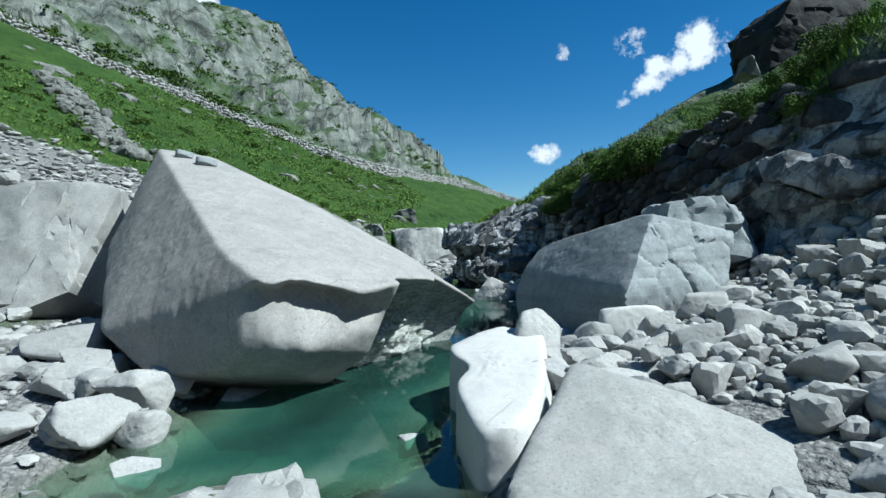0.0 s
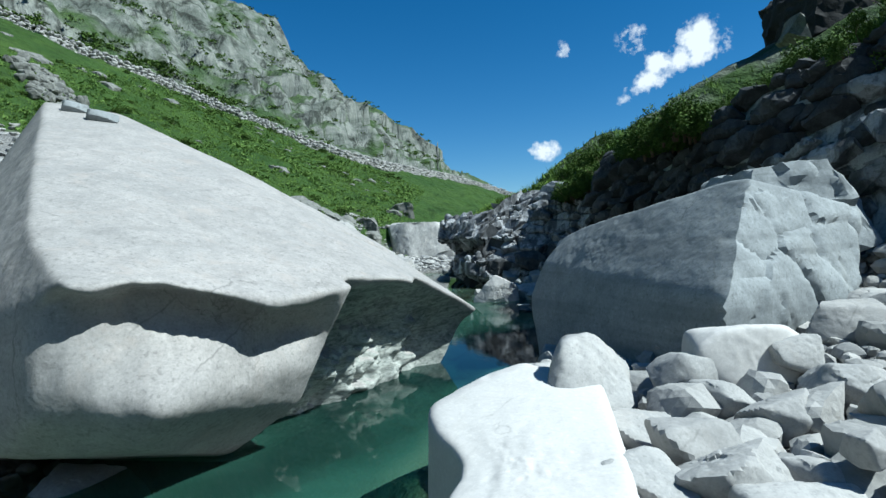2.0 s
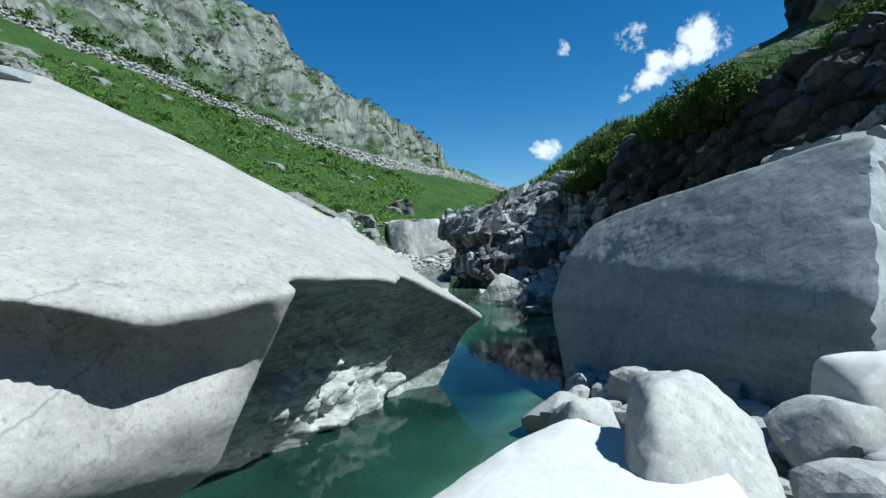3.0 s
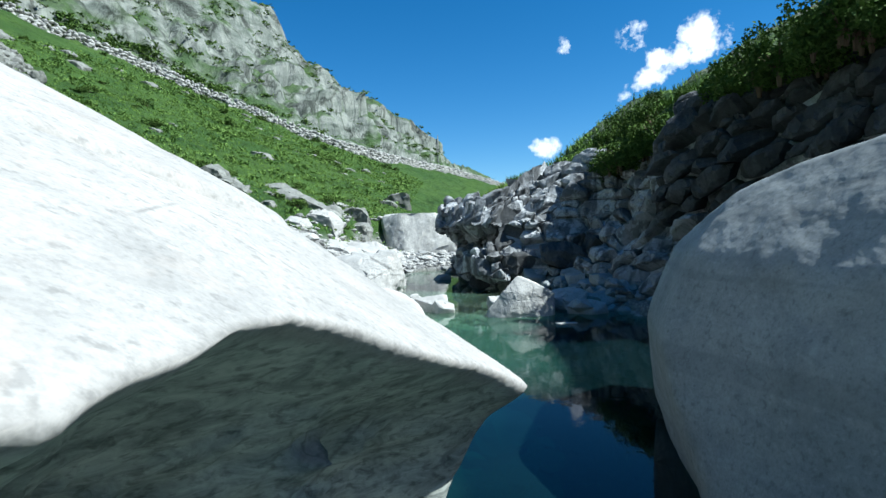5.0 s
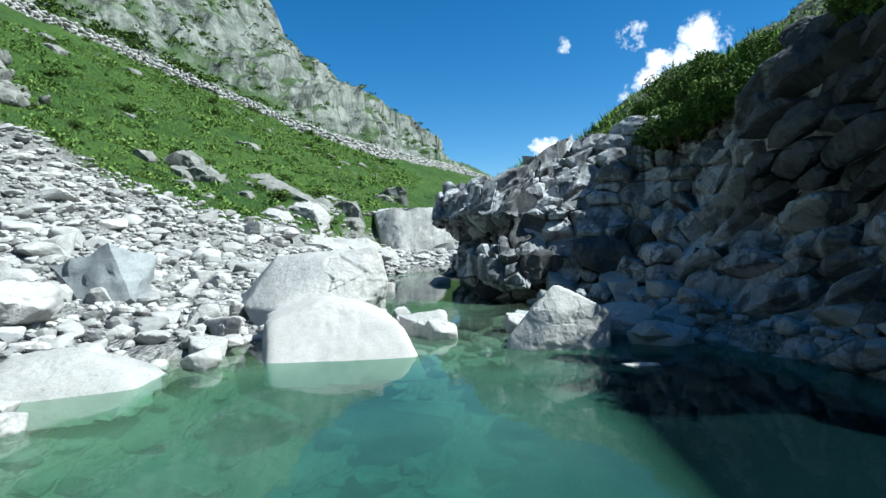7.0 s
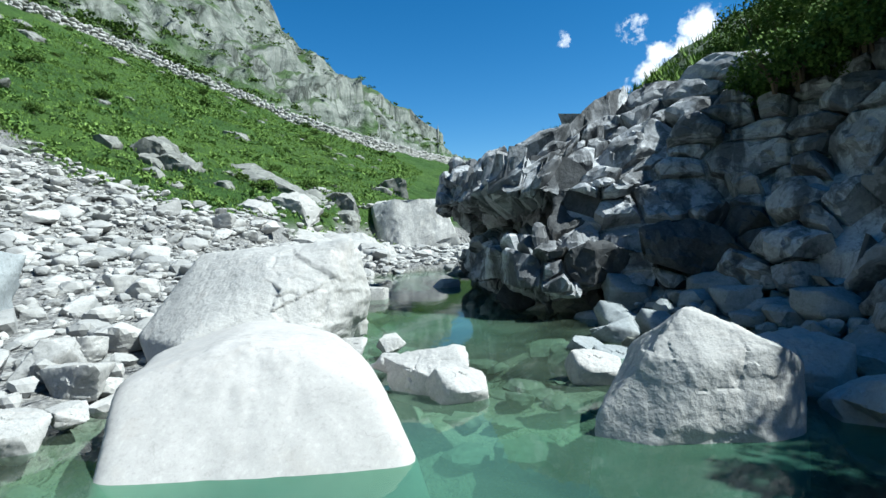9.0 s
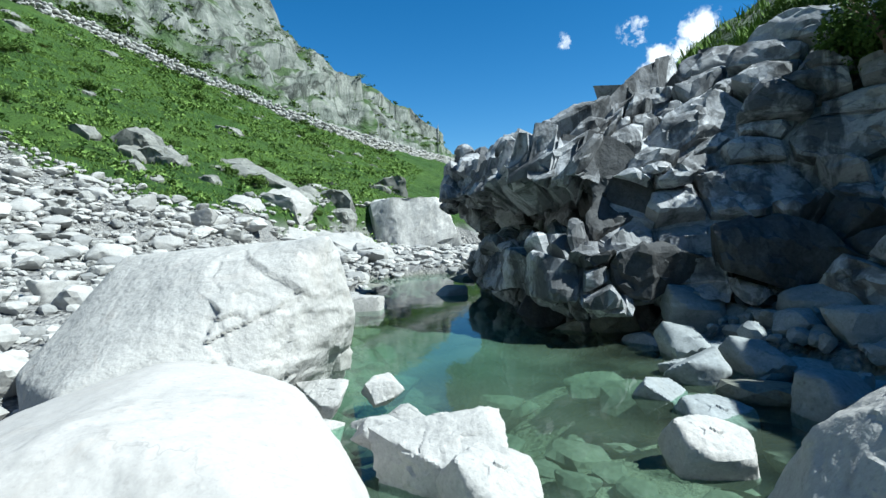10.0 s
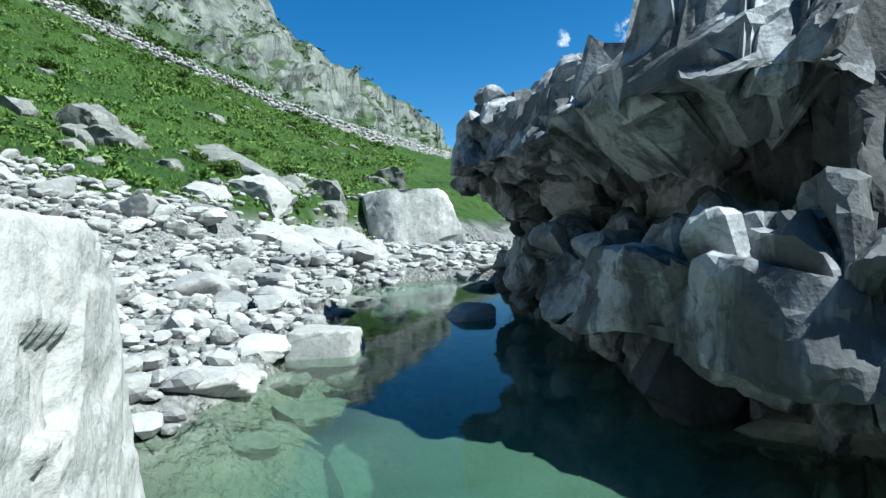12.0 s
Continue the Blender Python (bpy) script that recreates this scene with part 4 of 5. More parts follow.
def joint_pattern(face, s0, s1, sizes, long, dip, seed, low=0.0, high=9.0, first=()):
    """Jointed rock as cells: seeds thrown largest first, each cell the ground nearest to its seed."""
    rnd = random.Random(seed)
    m = np.array([[1 / long, 0.0], [-dip * 1.0, 1.0]])
    back = np.linalg.inv(m)
    seeds, grid = [], {}
    for y, z, r in first:
        s = face.along(y)
        col = face.grid[int(s / 0.1)]
        q = m @ np.array([s, 0.1 * int(np.argmin(np.abs(col[:, 2] - z)))])
        grid.setdefault((int(q[0] // 1.5), int(q[1] // 1.5)), []).append((q, r))
        seeds.append((q, r))
    for r, tries in sizes:
        for _ in range(tries):
            s, t = rnd.uniform(s0 - 1, s1 + 1), rnd.uniform(low, high)
            q = m @ np.array([s, t])
            cell = (int(q[0] // 1.5), int(q[1] // 1.5))
            if all(np.hypot(*(q - o)) > (r + w) * 0.5 for a in (-1, 0, 1) for b in (-1, 0, 1) for o, w in grid.get((cell[0] + a, cell[1] + b), ())):
                grid.setdefault(cell, []).append((q, r))
                seeds.append((q, r))
    cells_out = []
    pts = np.array([q for q, _ in seeds])
    for n, (q, r) in enumerate(seeds):
        poly = [q + 1.3 * np.array(d) for d in ((-1, -1), (1, -1), (1, 1), (-1, 1))]
        d = np.linalg.norm(pts - q, axis=1)
        for k in np.argsort(d)[1:22]:
            share = 0.5 + (r * r - seeds[k][1] ** 2) / (8 * d[k] ** 2)
            poly = clip(poly, q + (pts[k] - q) * share, pts[k] - q)
            if len(poly) < 3:
                break
        poly = [back @ p for p in poly]
        c = np.mean(poly, 0) if len(poly) > 2 else None
        if c is None or not s0 <= c[0] < s1 or not low + 0.05 < c[1] < high:
            continue
        if c[1] > np.interp(c[0], face.s, face.limit) - 0.85:
            continue
        cells_out.append((c, poly, r))
    return cells_out


def rock_block(face, c, poly, size, rnd, fine, proud, steep):
    """One block of the joint pattern: flat broken facets in front, knocked edges, and its sides running into the cliff."""
    poly = [c + (p - c) * (1 - 0.028 / max(0.15, size)) for p in poly]
    rim = []
    for p, q in zip(poly, poly[1:] + poly[:1]):
        n = max(1, int(np.linalg.norm(q - p) / (fine * 1.3)))
        rim += [p + (q - p) * (k + rnd.uniform(-0.2, 0.2) * (k > 0)) / n for k in range(n)]
    inner = [c + (p - c) * (1 - min(0.3, rnd.uniform(0.02, 0.06) / max(0.2, np.linalg.norm(p - c)))) for p in rim]
    flat = np.array(poly)
    lo, hi = flat.min(0), flat.max(0)
    fill = []
    for u in np.arange(lo[0], hi[0], fine):
        for v in np.arange(lo[1], hi[1], fine):
            p = np.array([u + rnd.uniform(-0.35, 0.35) * fine, v + rnd.uniform(-0.35, 0.35) * fine])
            if all((q[0] - o[0]) * (p[1] - o[1]) - (q[1] - o[1]) * (p[0] - o[0]) > 0.06 * np.linalg.norm(q - o) for o, q in zip(poly, poly[1:] + poly[:1])):
                fill.append(p)
    pts = np.array(rim + inner + fill)
    n = len(rim)
    made, _, tris, _, _, _ = geometry.delaunay_2d_cdt([Vector(p) for p in pts], [], [], 0, 1e-6)
    if len(made) != len(pts):
        return None
    off = float(np.clip(rnd.gauss(0, 0.085), -0.13, 0.13)) * (proud if size < 0.95 else 0.5)
    h = np.full(len(pts), off + 0.16 * size)
    for k in range(6):
        a, g = rnd.uniform(0, 6.28), (rnd.uniform(0.1, 0.9) if k else rnd.uniform(0, 0.3)) * steep
        h = np.minimum(h, off + rnd.uniform(0.0, 0.2) * size * (k > 0) + (pts - c) @ np.array([math.cos(a), math.sin(a)]) * g)
    h[:n] -= rnd.uniform(0.03, 0.09)
    w = face.at(pts, h)
    q = w / 0.34 * np.array([1, 1, 1.3])
    mid, r, d1, d2 = cells(q, 66)
    h = h + 0.016 * fbm(w * 3.2, 3, 62, 0.6) + 0.010 * fbm(w * 11.0, 2, 64) + 0.075 * ((r - 0.5) * 2 * (q - mid)).sum(1)
    h[n:2 * n] -= 0.012
    front = face.at(pts, h)
    deep = face.at(np.array([c + (p - c) * 0.9 for p in rim]), np.full(n, off - 0.75))
    verts = np.concatenate([front, deep])
    m = len(front)
    faces = [tuple(t) for t in tris]
    faces += [(k, m + k, m + (k + 1) % n) for k in range(n)] + [(k, m + (k + 1) % n, (k + 1) % n) for k in range(n)]
    return verts, faces


def build_cliff():
    face = Face()
    S, T = np.meshgrid(np.arange(0.2, face.s[-1] - 0.2, 0.3), np.arange(0, face.tall - 0.2, 0.2), indexing="ij")
    q = np.stack([S.ravel(), T.ravel()], 1)
    P = face.at(q, -0.30 + 0.10 * vnoise(np.stack([q[:, 0] * 1.3, q[:, 1] * 1.3, 0 * q[:, 0]], 1), 61))
    i = np.arange(S.size).reshape(S.shape)
    quads = np.stack([i[:-1, :-1].ravel(), i[1:, :-1].ravel(), i[1:, 1:].ravel(), i[:-1, 1:].ravel()], 1)
    quads = quads[q[quads[:, 3], 1] < np.interp(q[quads[:, 3], 0], face.s, face.limit)]
    cliff = tagged(new("cliff", mesh_from("cliff", P, quads, M_CLIFF, 30)), "dark jointed rock cliff overhanging the stream", "cliff", kind="structure")
    rnd = random.Random(5)
    bend, end = face.along(25.0), face.along(36.5)
    fields = [(joint_pattern(face, bend, end, [(0.85, 150), (0.55, 500), (0.33, 1500), (0.2, 2500)], 1.2, -0.16, 3, first=SLABS), 0.06, 1.4, 0.85),
              (joint_pattern(face, face.along(14.5), bend, [(0.45, 260), (0.29, 1700), (0.19, 3600)], 2.4, -0.42, 7), 0.08, 2.4, 0.8),
              (joint_pattern(face, face.along(1.0), face.along(14.5), [(0.6, 200), (0.36, 1800)], 2.6, -0.05, 9), 0.12, 3.2, 0.8)]
    spare, high, count = [], [], 0
    for cells_in, fine, proud, steep in fields:
        for c, poly, r in cells_in:
            area = face.at(np.array([c]), np.zeros(1))[0]
            made = rock_block(face, c, poly, r, rnd, fine, proud, steep)
            if made is None or made[0][:, 2].max() > np.interp(c[0], face.s, face.crest) + 0.20:
                continue
            # high blocks take the darker rock, which paints in the overhang's shade
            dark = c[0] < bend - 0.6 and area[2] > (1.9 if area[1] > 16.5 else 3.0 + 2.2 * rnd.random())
            stained = c[0] > bend and area[2] < 1.9 and rnd.random() < 0.22
            if count < 300:
                part("block", made[0], made[1], M_STAIN if stained else M_SHADED_ROCK if dark else M_CLIFF, cliff)
                count += 1
            else:
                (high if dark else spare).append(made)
    for pile, material in ((spare, M_CLIFF), (high, M_SHADED_ROCK)):
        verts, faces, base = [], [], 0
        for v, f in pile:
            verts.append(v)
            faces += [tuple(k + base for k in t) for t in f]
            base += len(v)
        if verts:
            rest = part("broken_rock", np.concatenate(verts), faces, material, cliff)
            rest["kind"] = "stuff"


build_cliff()

# ---------- stones ----------
STONES = []


def stone_meshes():
    rnd = np.random.RandomState(4)
    for k in range(16):
        pts = rnd.normal(size=(14, 3))
        pts /= (np.abs(pts) ** 4).sum(1)[:, None] ** 0.25
        pts *= rnd.uniform(0.8, 1.1, (14, 1)) * np.array([1.0, rnd.uniform(0.75, 0.95), rnd.uniform(0.65, 0.9)])
        pts[:, 2] -= pts[:, 2].mean()
        out = []
        for level in (5, 4, 3, 2):
            v, f = rock_verts(pts, (0, 0, 0), level, sharp=rnd.uniform(14, 26) if k < 7 else rnd.uniform(30, 70), rough=0.022, seed=200 + k, facets=0.03 if k < 7 else 0.05)
            span = v.max(0) - v.min(0)
            out.append((v / span, f))
        STONES.append(out)


stone_meshes()
STONE_DATA = {}


def stone(variant, x, y, z, wide, deep, high, turn, level, label, group, name="stone", material=None, tip=0.0):
    """One loose stone: its middle, its size and how it lies."""
    material = material or M_COBBLE
    key = (variant, level, material.name)
    if key not in STONE_DATA:
        v, f = STONES[variant][level]
        STONE_DATA[key] = mesh_from(name, v, f, material, 32)
    ob = new(name, STONE_DATA[key])
    ob.matrix_world = Matrix.LocRotScale((x, y, z), Euler((tip, tip * 0.6, turn)), (wide, deep, high))
    return tagged(ob, label, "stone", group)


def floor_at(x, y):
    return float(ground_height(np.array([float(x)]), np.array([float(y)]))[0])


def row_of_stones(rows, label, group, seed, material=None, sink=0.12, kinds=(0, 9)):
    rnd = random.Random(seed)
    for x, y, z, wide, high in rows:
        g = floor_at(x, y)
        low = max(min(g, z) - 0.06, z - 0.4)
        low = max(low, z + high * 0.92 - wide * 0.85)
        tall = (z + high * 0.92) - low
        stone(rnd.randrange(*kinds), x, y, low + tall / 2 - sink * high * 0.3, wide * 1.2, wide * rnd.uniform(0.95, 1.2), tall * 1.04, rnd.uniform(-0.5, 0.5) + rnd.choice((0, 3.14)), 0,
              label, group, "boulder" if wide > 0.7 else "stone", material, rnd.uniform(-0.08, 0.08))


boulder("boulder", [(2.66, 9.35, 0.62), (3.82, 9.38, 0.66), (2.7, 9.3, 0.98), (2.95, 9.36, 1.13), (3.55, 9.4, 1.17), (3.84, 9.5, 1.0), (2.8, 9.85, 1.08), (3.75, 9.9, 1.05), (2.75, 9.9, 0.4), (3.8, 9.95, 0.4), (3.2, 9.25, 0.5)],
        "long white rounded block on the stony bank below the banded boulder", M_WHITE, level=5, sharp=16, rough=0.022, seed=37)
row_of_stones([(1.48, 7.39, 0.32, 0.48, 0.55), (2.0, 7.42, 0.4, 0.55, 0.48), (2.85, 8.38, 0.5, 0.47, 0.4), (2.7, 8.86, 0.46, 0.46, 0.44),
               (1.89, 8.34, 0.35, 0.55, 0.44), (2.76, 7.23, 0.52, 0.23, 0.47), (2.25, 7.06, 0.45, 0.66, 0.3), (3.64, 9.42, 0.6, 0.43, 0.51), (3.59, 8.54, 0.62, 0.53, 0.43),
               (3.64, 8.01, 0.64, 0.56, 0.47), (3.04, 7.04, 0.57, 0.43, 0.37), (4.7, 10.44, 0.74, 0.73, 0.53), (5.57, 11.0, 0.85, 0.79, 0.5), (2.48, 8.04, 0.46, 0.35, 0.22),
               (2.56, 7.42, 0.49, 0.34, 0.3), (8.2, 12.6, 1.25, 1.01, 0.63), (4.3, 6.6, 0.7, 0.58, 0.38), (4.6, 5.6, 0.6, 0.7, 0.5), (4.0, 4.95, 0.1, 0.85, 0.5)],
              "grey-white rounded granite stone on the stony bank", "stones of the bank", 7)
row_of_stones([(-5.04, 8.58, 0.25, 0.96, 0.59), (-3.99, 8.11, 0.13, 0.77, 0.63), (-4.73, 8.38, 0.21, 0.51, 0.51), (-5.35, 9.2, 0.25, 0.62, 0.7), (-4.1, 9.19, 0.15, 0.57, 0.49),
               (-6.51, 10.64, 0.46, 1.13, 0.66), (-4.1, 7.26, 0.13, 0.8, 0.55), (-3.53, 7.34, 0.0, 0.5, 0.44), (-3.1, 6.42, 0.0, 0.4, 0.12), (-2.95, 9.26, 0.0, 0.81, 0.14),
               (-0.2, 7.12, -0.3, 0.31, 0.37)],
              "pale broken granite stone piled at the foot of the huge boulder", "stones below the huge boulder", 9)
row_of_stones([(-6.2, 23.0, 0.3, 1.5, 1.0), (-7.4, 24.2, 0.6, 0.57, 0.34), (-4.29, 22.9, 0.23, 0.34, 0.26), (-3.78, 19.9, 0.0, 0.34, 0.2), (-3.5, 19.5, 0.0, 0.41, 0.2),
               (3.26, 23.3, 0.0, 0.74, 0.55), (3.55, 22.55, 0.0, 0.76, 0.4), (2.77, 21.22, -0.1, 0.29, 0.15), (0.14, 23.72, 0.0, 0.66, 0.48), (0.44, 23.42, 0.0, 0.45, 0.30), (-0.16, 23.95, 0.0, 0.30, 0.34),
               (-0.33, 25.0, 0.0, 0.27, 0.34), (3.21, 23.55, 0.0, 0.65, 0.45), (3.35, 22.3, 0.0, 0.39, 0.40), (1.7, 23.74, 0.0, 0.43, 0.32)],
              "broken granite stone standing in shallow water", "stones in the pool", 11, M_BROKEN, kinds=(7, 16))
row_of_stones([(-3.54, 23.89, 0.2, 0.5, 0.44), (-3.61, 24.53, 0.22, 0.43, 0.31), (-2.99, 23.63, 0.09, 0.48, 0.37), (-2.63, 22.97, 0.0, 0.24, 0.24), (-2.65, 21.85, 0.0, 0.42, 0.28),
               (-3.64, 25.38, 0.23, 0.49, 0.35), (-2.88, 22.6, 0.0, 0.45, 0.32), (-2.08, 29.77, 0.05, 0.95, 0.22), (-2.13, 29.31, 0.0, 0.3, 0.12), (-0.80, 25.0, 0.0, 0.37, 0.34),
               (-1.21, 25.0, -0.1, 0.24, 0.18), (-0.72, 24.67, -0.1, 0.35, 0.2), (-0.42, 24.65, -0.1, 0.29, 0.2), (-0.12, 24.65, -0.05, 0.29, 0.25)],
              "white sun-bleached granite stone on the shore", "stones of the shore", 13, M_PALE, kinds=(5, 16))
row_of_stones([(2.2, 24.7, -0.12, 0.5, 0.25), (2.36, 25.86, 0.0, 0.25, 0.16), (2.43, 25.62, 0.05, 0.5, 0.25), (2.0, 25.2, -0.05, 0.4, 0.2), (3.0, 24.6, 0, 0.5, 0.35), (0.3, 33.2, 0.0, 0.7, 0.28)],
              "grey granite stone below the cliff", "stones below the cliff", 17, M_SLATE)


def scatter(area, sizes, seed, tries):
    """Places for stones on the ground in an area (x0, x1, y0, y1), the largest first, none on top of another."""
    rnd = random.Random(seed)
    x0, x1, y0, y1 = area
    grid, out = {}, []
    for wide, count in sizes:
        for _ in range(count * tries):
            x, y = rnd.uniform(x0, x1), rnd.uniform(y0, y1)
            w = wide * rnd.uniform(0.75, 1.3)
            cell = (int(x // 1), int(y // 1))
            if any(math.hypot(x - a, y - b) < (w + c) * 0.36 for i in (-1, 0, 1) for j in (-1, 0, 1) for a, b, c in grid.get((cell[0] + i, cell[1] + j), ())):
                continue
            grid.setdefault(cell, []).append((x, y, w))
            out.append((x, y, w))
            if len(out) >= sum(c for s, c in sizes if s >= wide):
                break
    return out


def lay(places, keep, limit, label, group, seed, name, low_level=3, flat=0.62, material=None):
    """Lays stones: the first ones singly, the rest as one spread of rubble."""
    rnd = random.Random(seed)
    places = [p for p in places if keep(p[0], p[1])]
    zs = ground_height(np.array([p[0] for p in places]), np.array([p[1] for p in places]))
    verts, faces, base = [], [], 0
    for n, ((x, y, w), z) in enumerate(zip(places, zs)):
        high = w * rnd.uniform(0.75, 1.15) * flat
        deep = w * rnd.uniform(0.7, 1.0)
        turn, tip, k = rnd.uniform(0, 6.28), rnd.uniform(-0.3, 0.3), rnd.randrange(5, 16)
        zc = float(z) + high * 0.28
        if n < limit:
            stone(k, x, y, zc, w, deep, high, turn, 1, label, group, "stone", material, tip)
            continue
        v, f = STONES[k][low_level - 1 if w > 0.33 and low_level == 3 else low_level]
        m = np.array(Euler((tip, tip * 0.6, turn)).to_matrix()) @ np.diag((w, deep, high))
        verts.append(v @ m.T + np.array([x, y, zc]))
        faces.append(f + base)
        base += len(v)
    if verts:
        me = mesh_from(name, np.concatenate(verts), np.concatenate(faces), material or M_RUBBLE, False)
        tagged(new(name, me), "loose grey and white broken stones", "rubble", kind="stuff")


def rubble_material():
    n = Nodes("loose_rubble")
    p = n.place()
    geo = n.t.nodes.new("ShaderNodeNewGeometry")
    c = n.ramp(geo.outputs["Random Per Island"], [(0.0, (0.22, 0.225, 0.225)), (0.3, (0.33, 0.33, 0.32)), (0.7, (0.40, 0.397, 0.387)), (1.0, (0.44, 0.436, 0.42))])
    mid = n.noise(p, 9.0, 5, 0.65)
    c = n.mix(n.span(mid, 0.3, 0.7, 0.4, 0.0), c, (0.1238, 0.1289, 0.1289))
    return n.finish(c, 0.88, n.bump(mid, 0.5, 0.03), 0.2)


M_RUBBLE = rubble_material()
lay(scatter((0.9, 12, -3, 15), [(0.66, 90), (0.44, 360), (0.27, 1500), (0.15, 4200)], 21, 7),
    lambda x, y: right_shore(y) - 0.1 < x < cliff_line(y) - 0.8 and not (1.0 < x < 3.6 and 4.6 < y < 6.4), 95, "grey granite stone on the stony bank", "stones of the bank", 22, "bank_rubble", 3, 0.8)
lay(scatter((-16, -1.2, 17, 42), [(0.9, 34), (0.52, 260), (0.3, 1100), (0.17, 3000)], 23, 4),
    lambda x, y: x < left_shore(y) + 0.25, 60, "pale broken granite stone on the scree shore", "stones of the shore", 24, "shore_rubble")
lay(scatter((-11, -0.4, -3, 13), [(0.8, 40), (0.46, 140), (0.27, 380), (0.15, 900)], 25, 5),
    lambda x, y: (x < left_shore(y) + 0.3 or y < 5.1) and x < 0.2, 40, "pale broken granite stone below the huge boulder", "stones below the huge boulder", 26, "front_rubble")
lay(scatter((-42, -6, 24, 62), [(1.3, 50), (0.75, 520), (0.45, 2600)], 27, 3),
    lambda x, y: x < left_shore(y) - 6 and y < scree_edge(x) + 0.9 * math.sin(x * 2.1 + y) + 0.3, 0, "", "", 28, "scree", 3, 0.45)
lay(scatter((-9, 6, 38.5, 62), [(0.8, 24), (0.5, 240), (0.3, 700)], 29, 3), lambda x, y: True, 0, "", "", 30, "far_rubble", 3, 0.5)
lay(scatter((2.6, 8, 17, 27), [(0.7, 24), (0.45, 70), (0.28, 160), (0.16, 300)], 33, 5),
    lambda x, y: right_shore(y) - 0.5 < x < cliff_line(y) + 0.4, 24, "grey granite stone below the cliff", "stones below the cliff", 34, "cliff_foot_rubble", 3, 0.6, M_SLATE)
lay(scatter((2.4, 6.5, 23.4, 27.4), [(0.62, 16), (0.4, 60), (0.25, 160), (0.15, 260)], 39, 5),
    lambda x, y: x > right_shore(y) - 0.7, 18, "grey granite stone below the cliff", "stones below the cliff", 40, "bay_rubble", 3, 0.75, M_SLATE)
lay(scatter((-4, 4.8, 5, 39), [(1.0, 80), (0.55, 320), (0.3, 600)], 31, 4),
    lambda x, y: left_shore(y) + 0.2 < x < right_shore(y) - 0.1 and (y < 8.5 or y > 14), 0, "", "", 32, "bed_stones", 3, 0.42, M_BED)

lay([(-45 + 19 * u + w0, 69 - 19.5 * u + w1, s) for u, w0, w1, s in [(random.Random(300 + i).random(), random.Random(700 + i).gauss(0, 1.1), random.Random(1100 + i).gauss(0, 1.1), random.Random(1500 + i).uniform(0.4, 1.5)) for i in range(300)]],
    lambda x, y: True, 0, "", "", 36, "gully_rubble", 3, 0.8, M_WEATHER)
# ---------- rocks farther up the valley ----------
boulder("rock_wall", [(-4.9, 59.9, -0.5), (-4.5, 60.2, 3.55), (-3.2, 59.9, 3.85), (-1.5, 60.0, 3.7), (-0.2, 60.1, 3.75), (0.35, 60.2, 3.3), (0.7, 60.4, 1.9), (1.5, 60, 0.7), (1.9, 60.5, -0.5), (-2.2, 59.4, 1.2), (-2.8, 59.0, -0.5),
                      (-6.5, 65, 3.9), (0.3, 65, 3.8), (1.2, 65, -0.5), (-6.5, 65, -0.5)],
        "pale vertical rock face with dark water streaks", granite("streaked_rock", (0.70, 0.69, 0.66), (0.40, 0.405, 0.40), 20, (0.06, 0.035, 0.0), (2.6, 2.6, 0.06), varnish=0.16), seed=41, crisp=0.32, rough=0.05, edge=30, category="rock face")
boulder("boulder", [(5.0, 12.9, 2.3), (5.4, 13.2, 3.0), (6.6, 13.2, 3.1), (7.4, 13.4, 2.6), (7.2, 12.8, 1.6), (5.2, 12.6, 1.2), (5.4, 15, 2.9), (7.2, 15, 2.8), (7.3, 15, 1), (5.2, 15, 1)],
        "rough grey boulder wedged behind the banded boulder", M_SLATE, seed=49, crisp=0.12, rough=0.035, edge=30)
for pts, lab, sd in [
        ([(13.9, 26, 9.4), (14.3, 25.8, 10.1), (14.9, 26.2, 9.9), (14.8, 25.8, 9.0), (14.2, 27, 10.0), (14.9, 27, 9.2), (14, 27, 9.0)], "angular grey block on the grassy ridge", 48),
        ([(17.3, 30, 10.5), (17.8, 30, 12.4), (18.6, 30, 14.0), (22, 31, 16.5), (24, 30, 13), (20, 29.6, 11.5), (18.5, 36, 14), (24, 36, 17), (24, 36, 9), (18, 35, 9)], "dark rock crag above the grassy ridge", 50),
        ([(-6.4, 74, 4.4), (-2.9, 74, 4.4), (-6.2, 74, 6.0), (-4.3, 74, 7.0), (-3.2, 74, 6.5), (-5, 76, 6.9), (-3.4, 76, 4.4), (-6.4, 76, 4.4)], "rounded grey boulder on the grass above the rock face", 43),
        ([(-9.6, 66, 3.2), (-7.9, 66, 3.0), (-9.4, 66, 5.8), (-8.2, 66, 5.6), (-8.2, 67.5, 5.6), (-9.4, 67.5, 5.8), (-9.5, 67.5, 3), (-8, 67.5, 3)], "upright grey rock standing in the grass", 44)]:
    boulder("outcrop", pts, lab, M_DARK_CRAG if sd == 50 else M_WEATHER, seed=sd, crisp=0.35, rough=0.09, category="rock", edge=30)


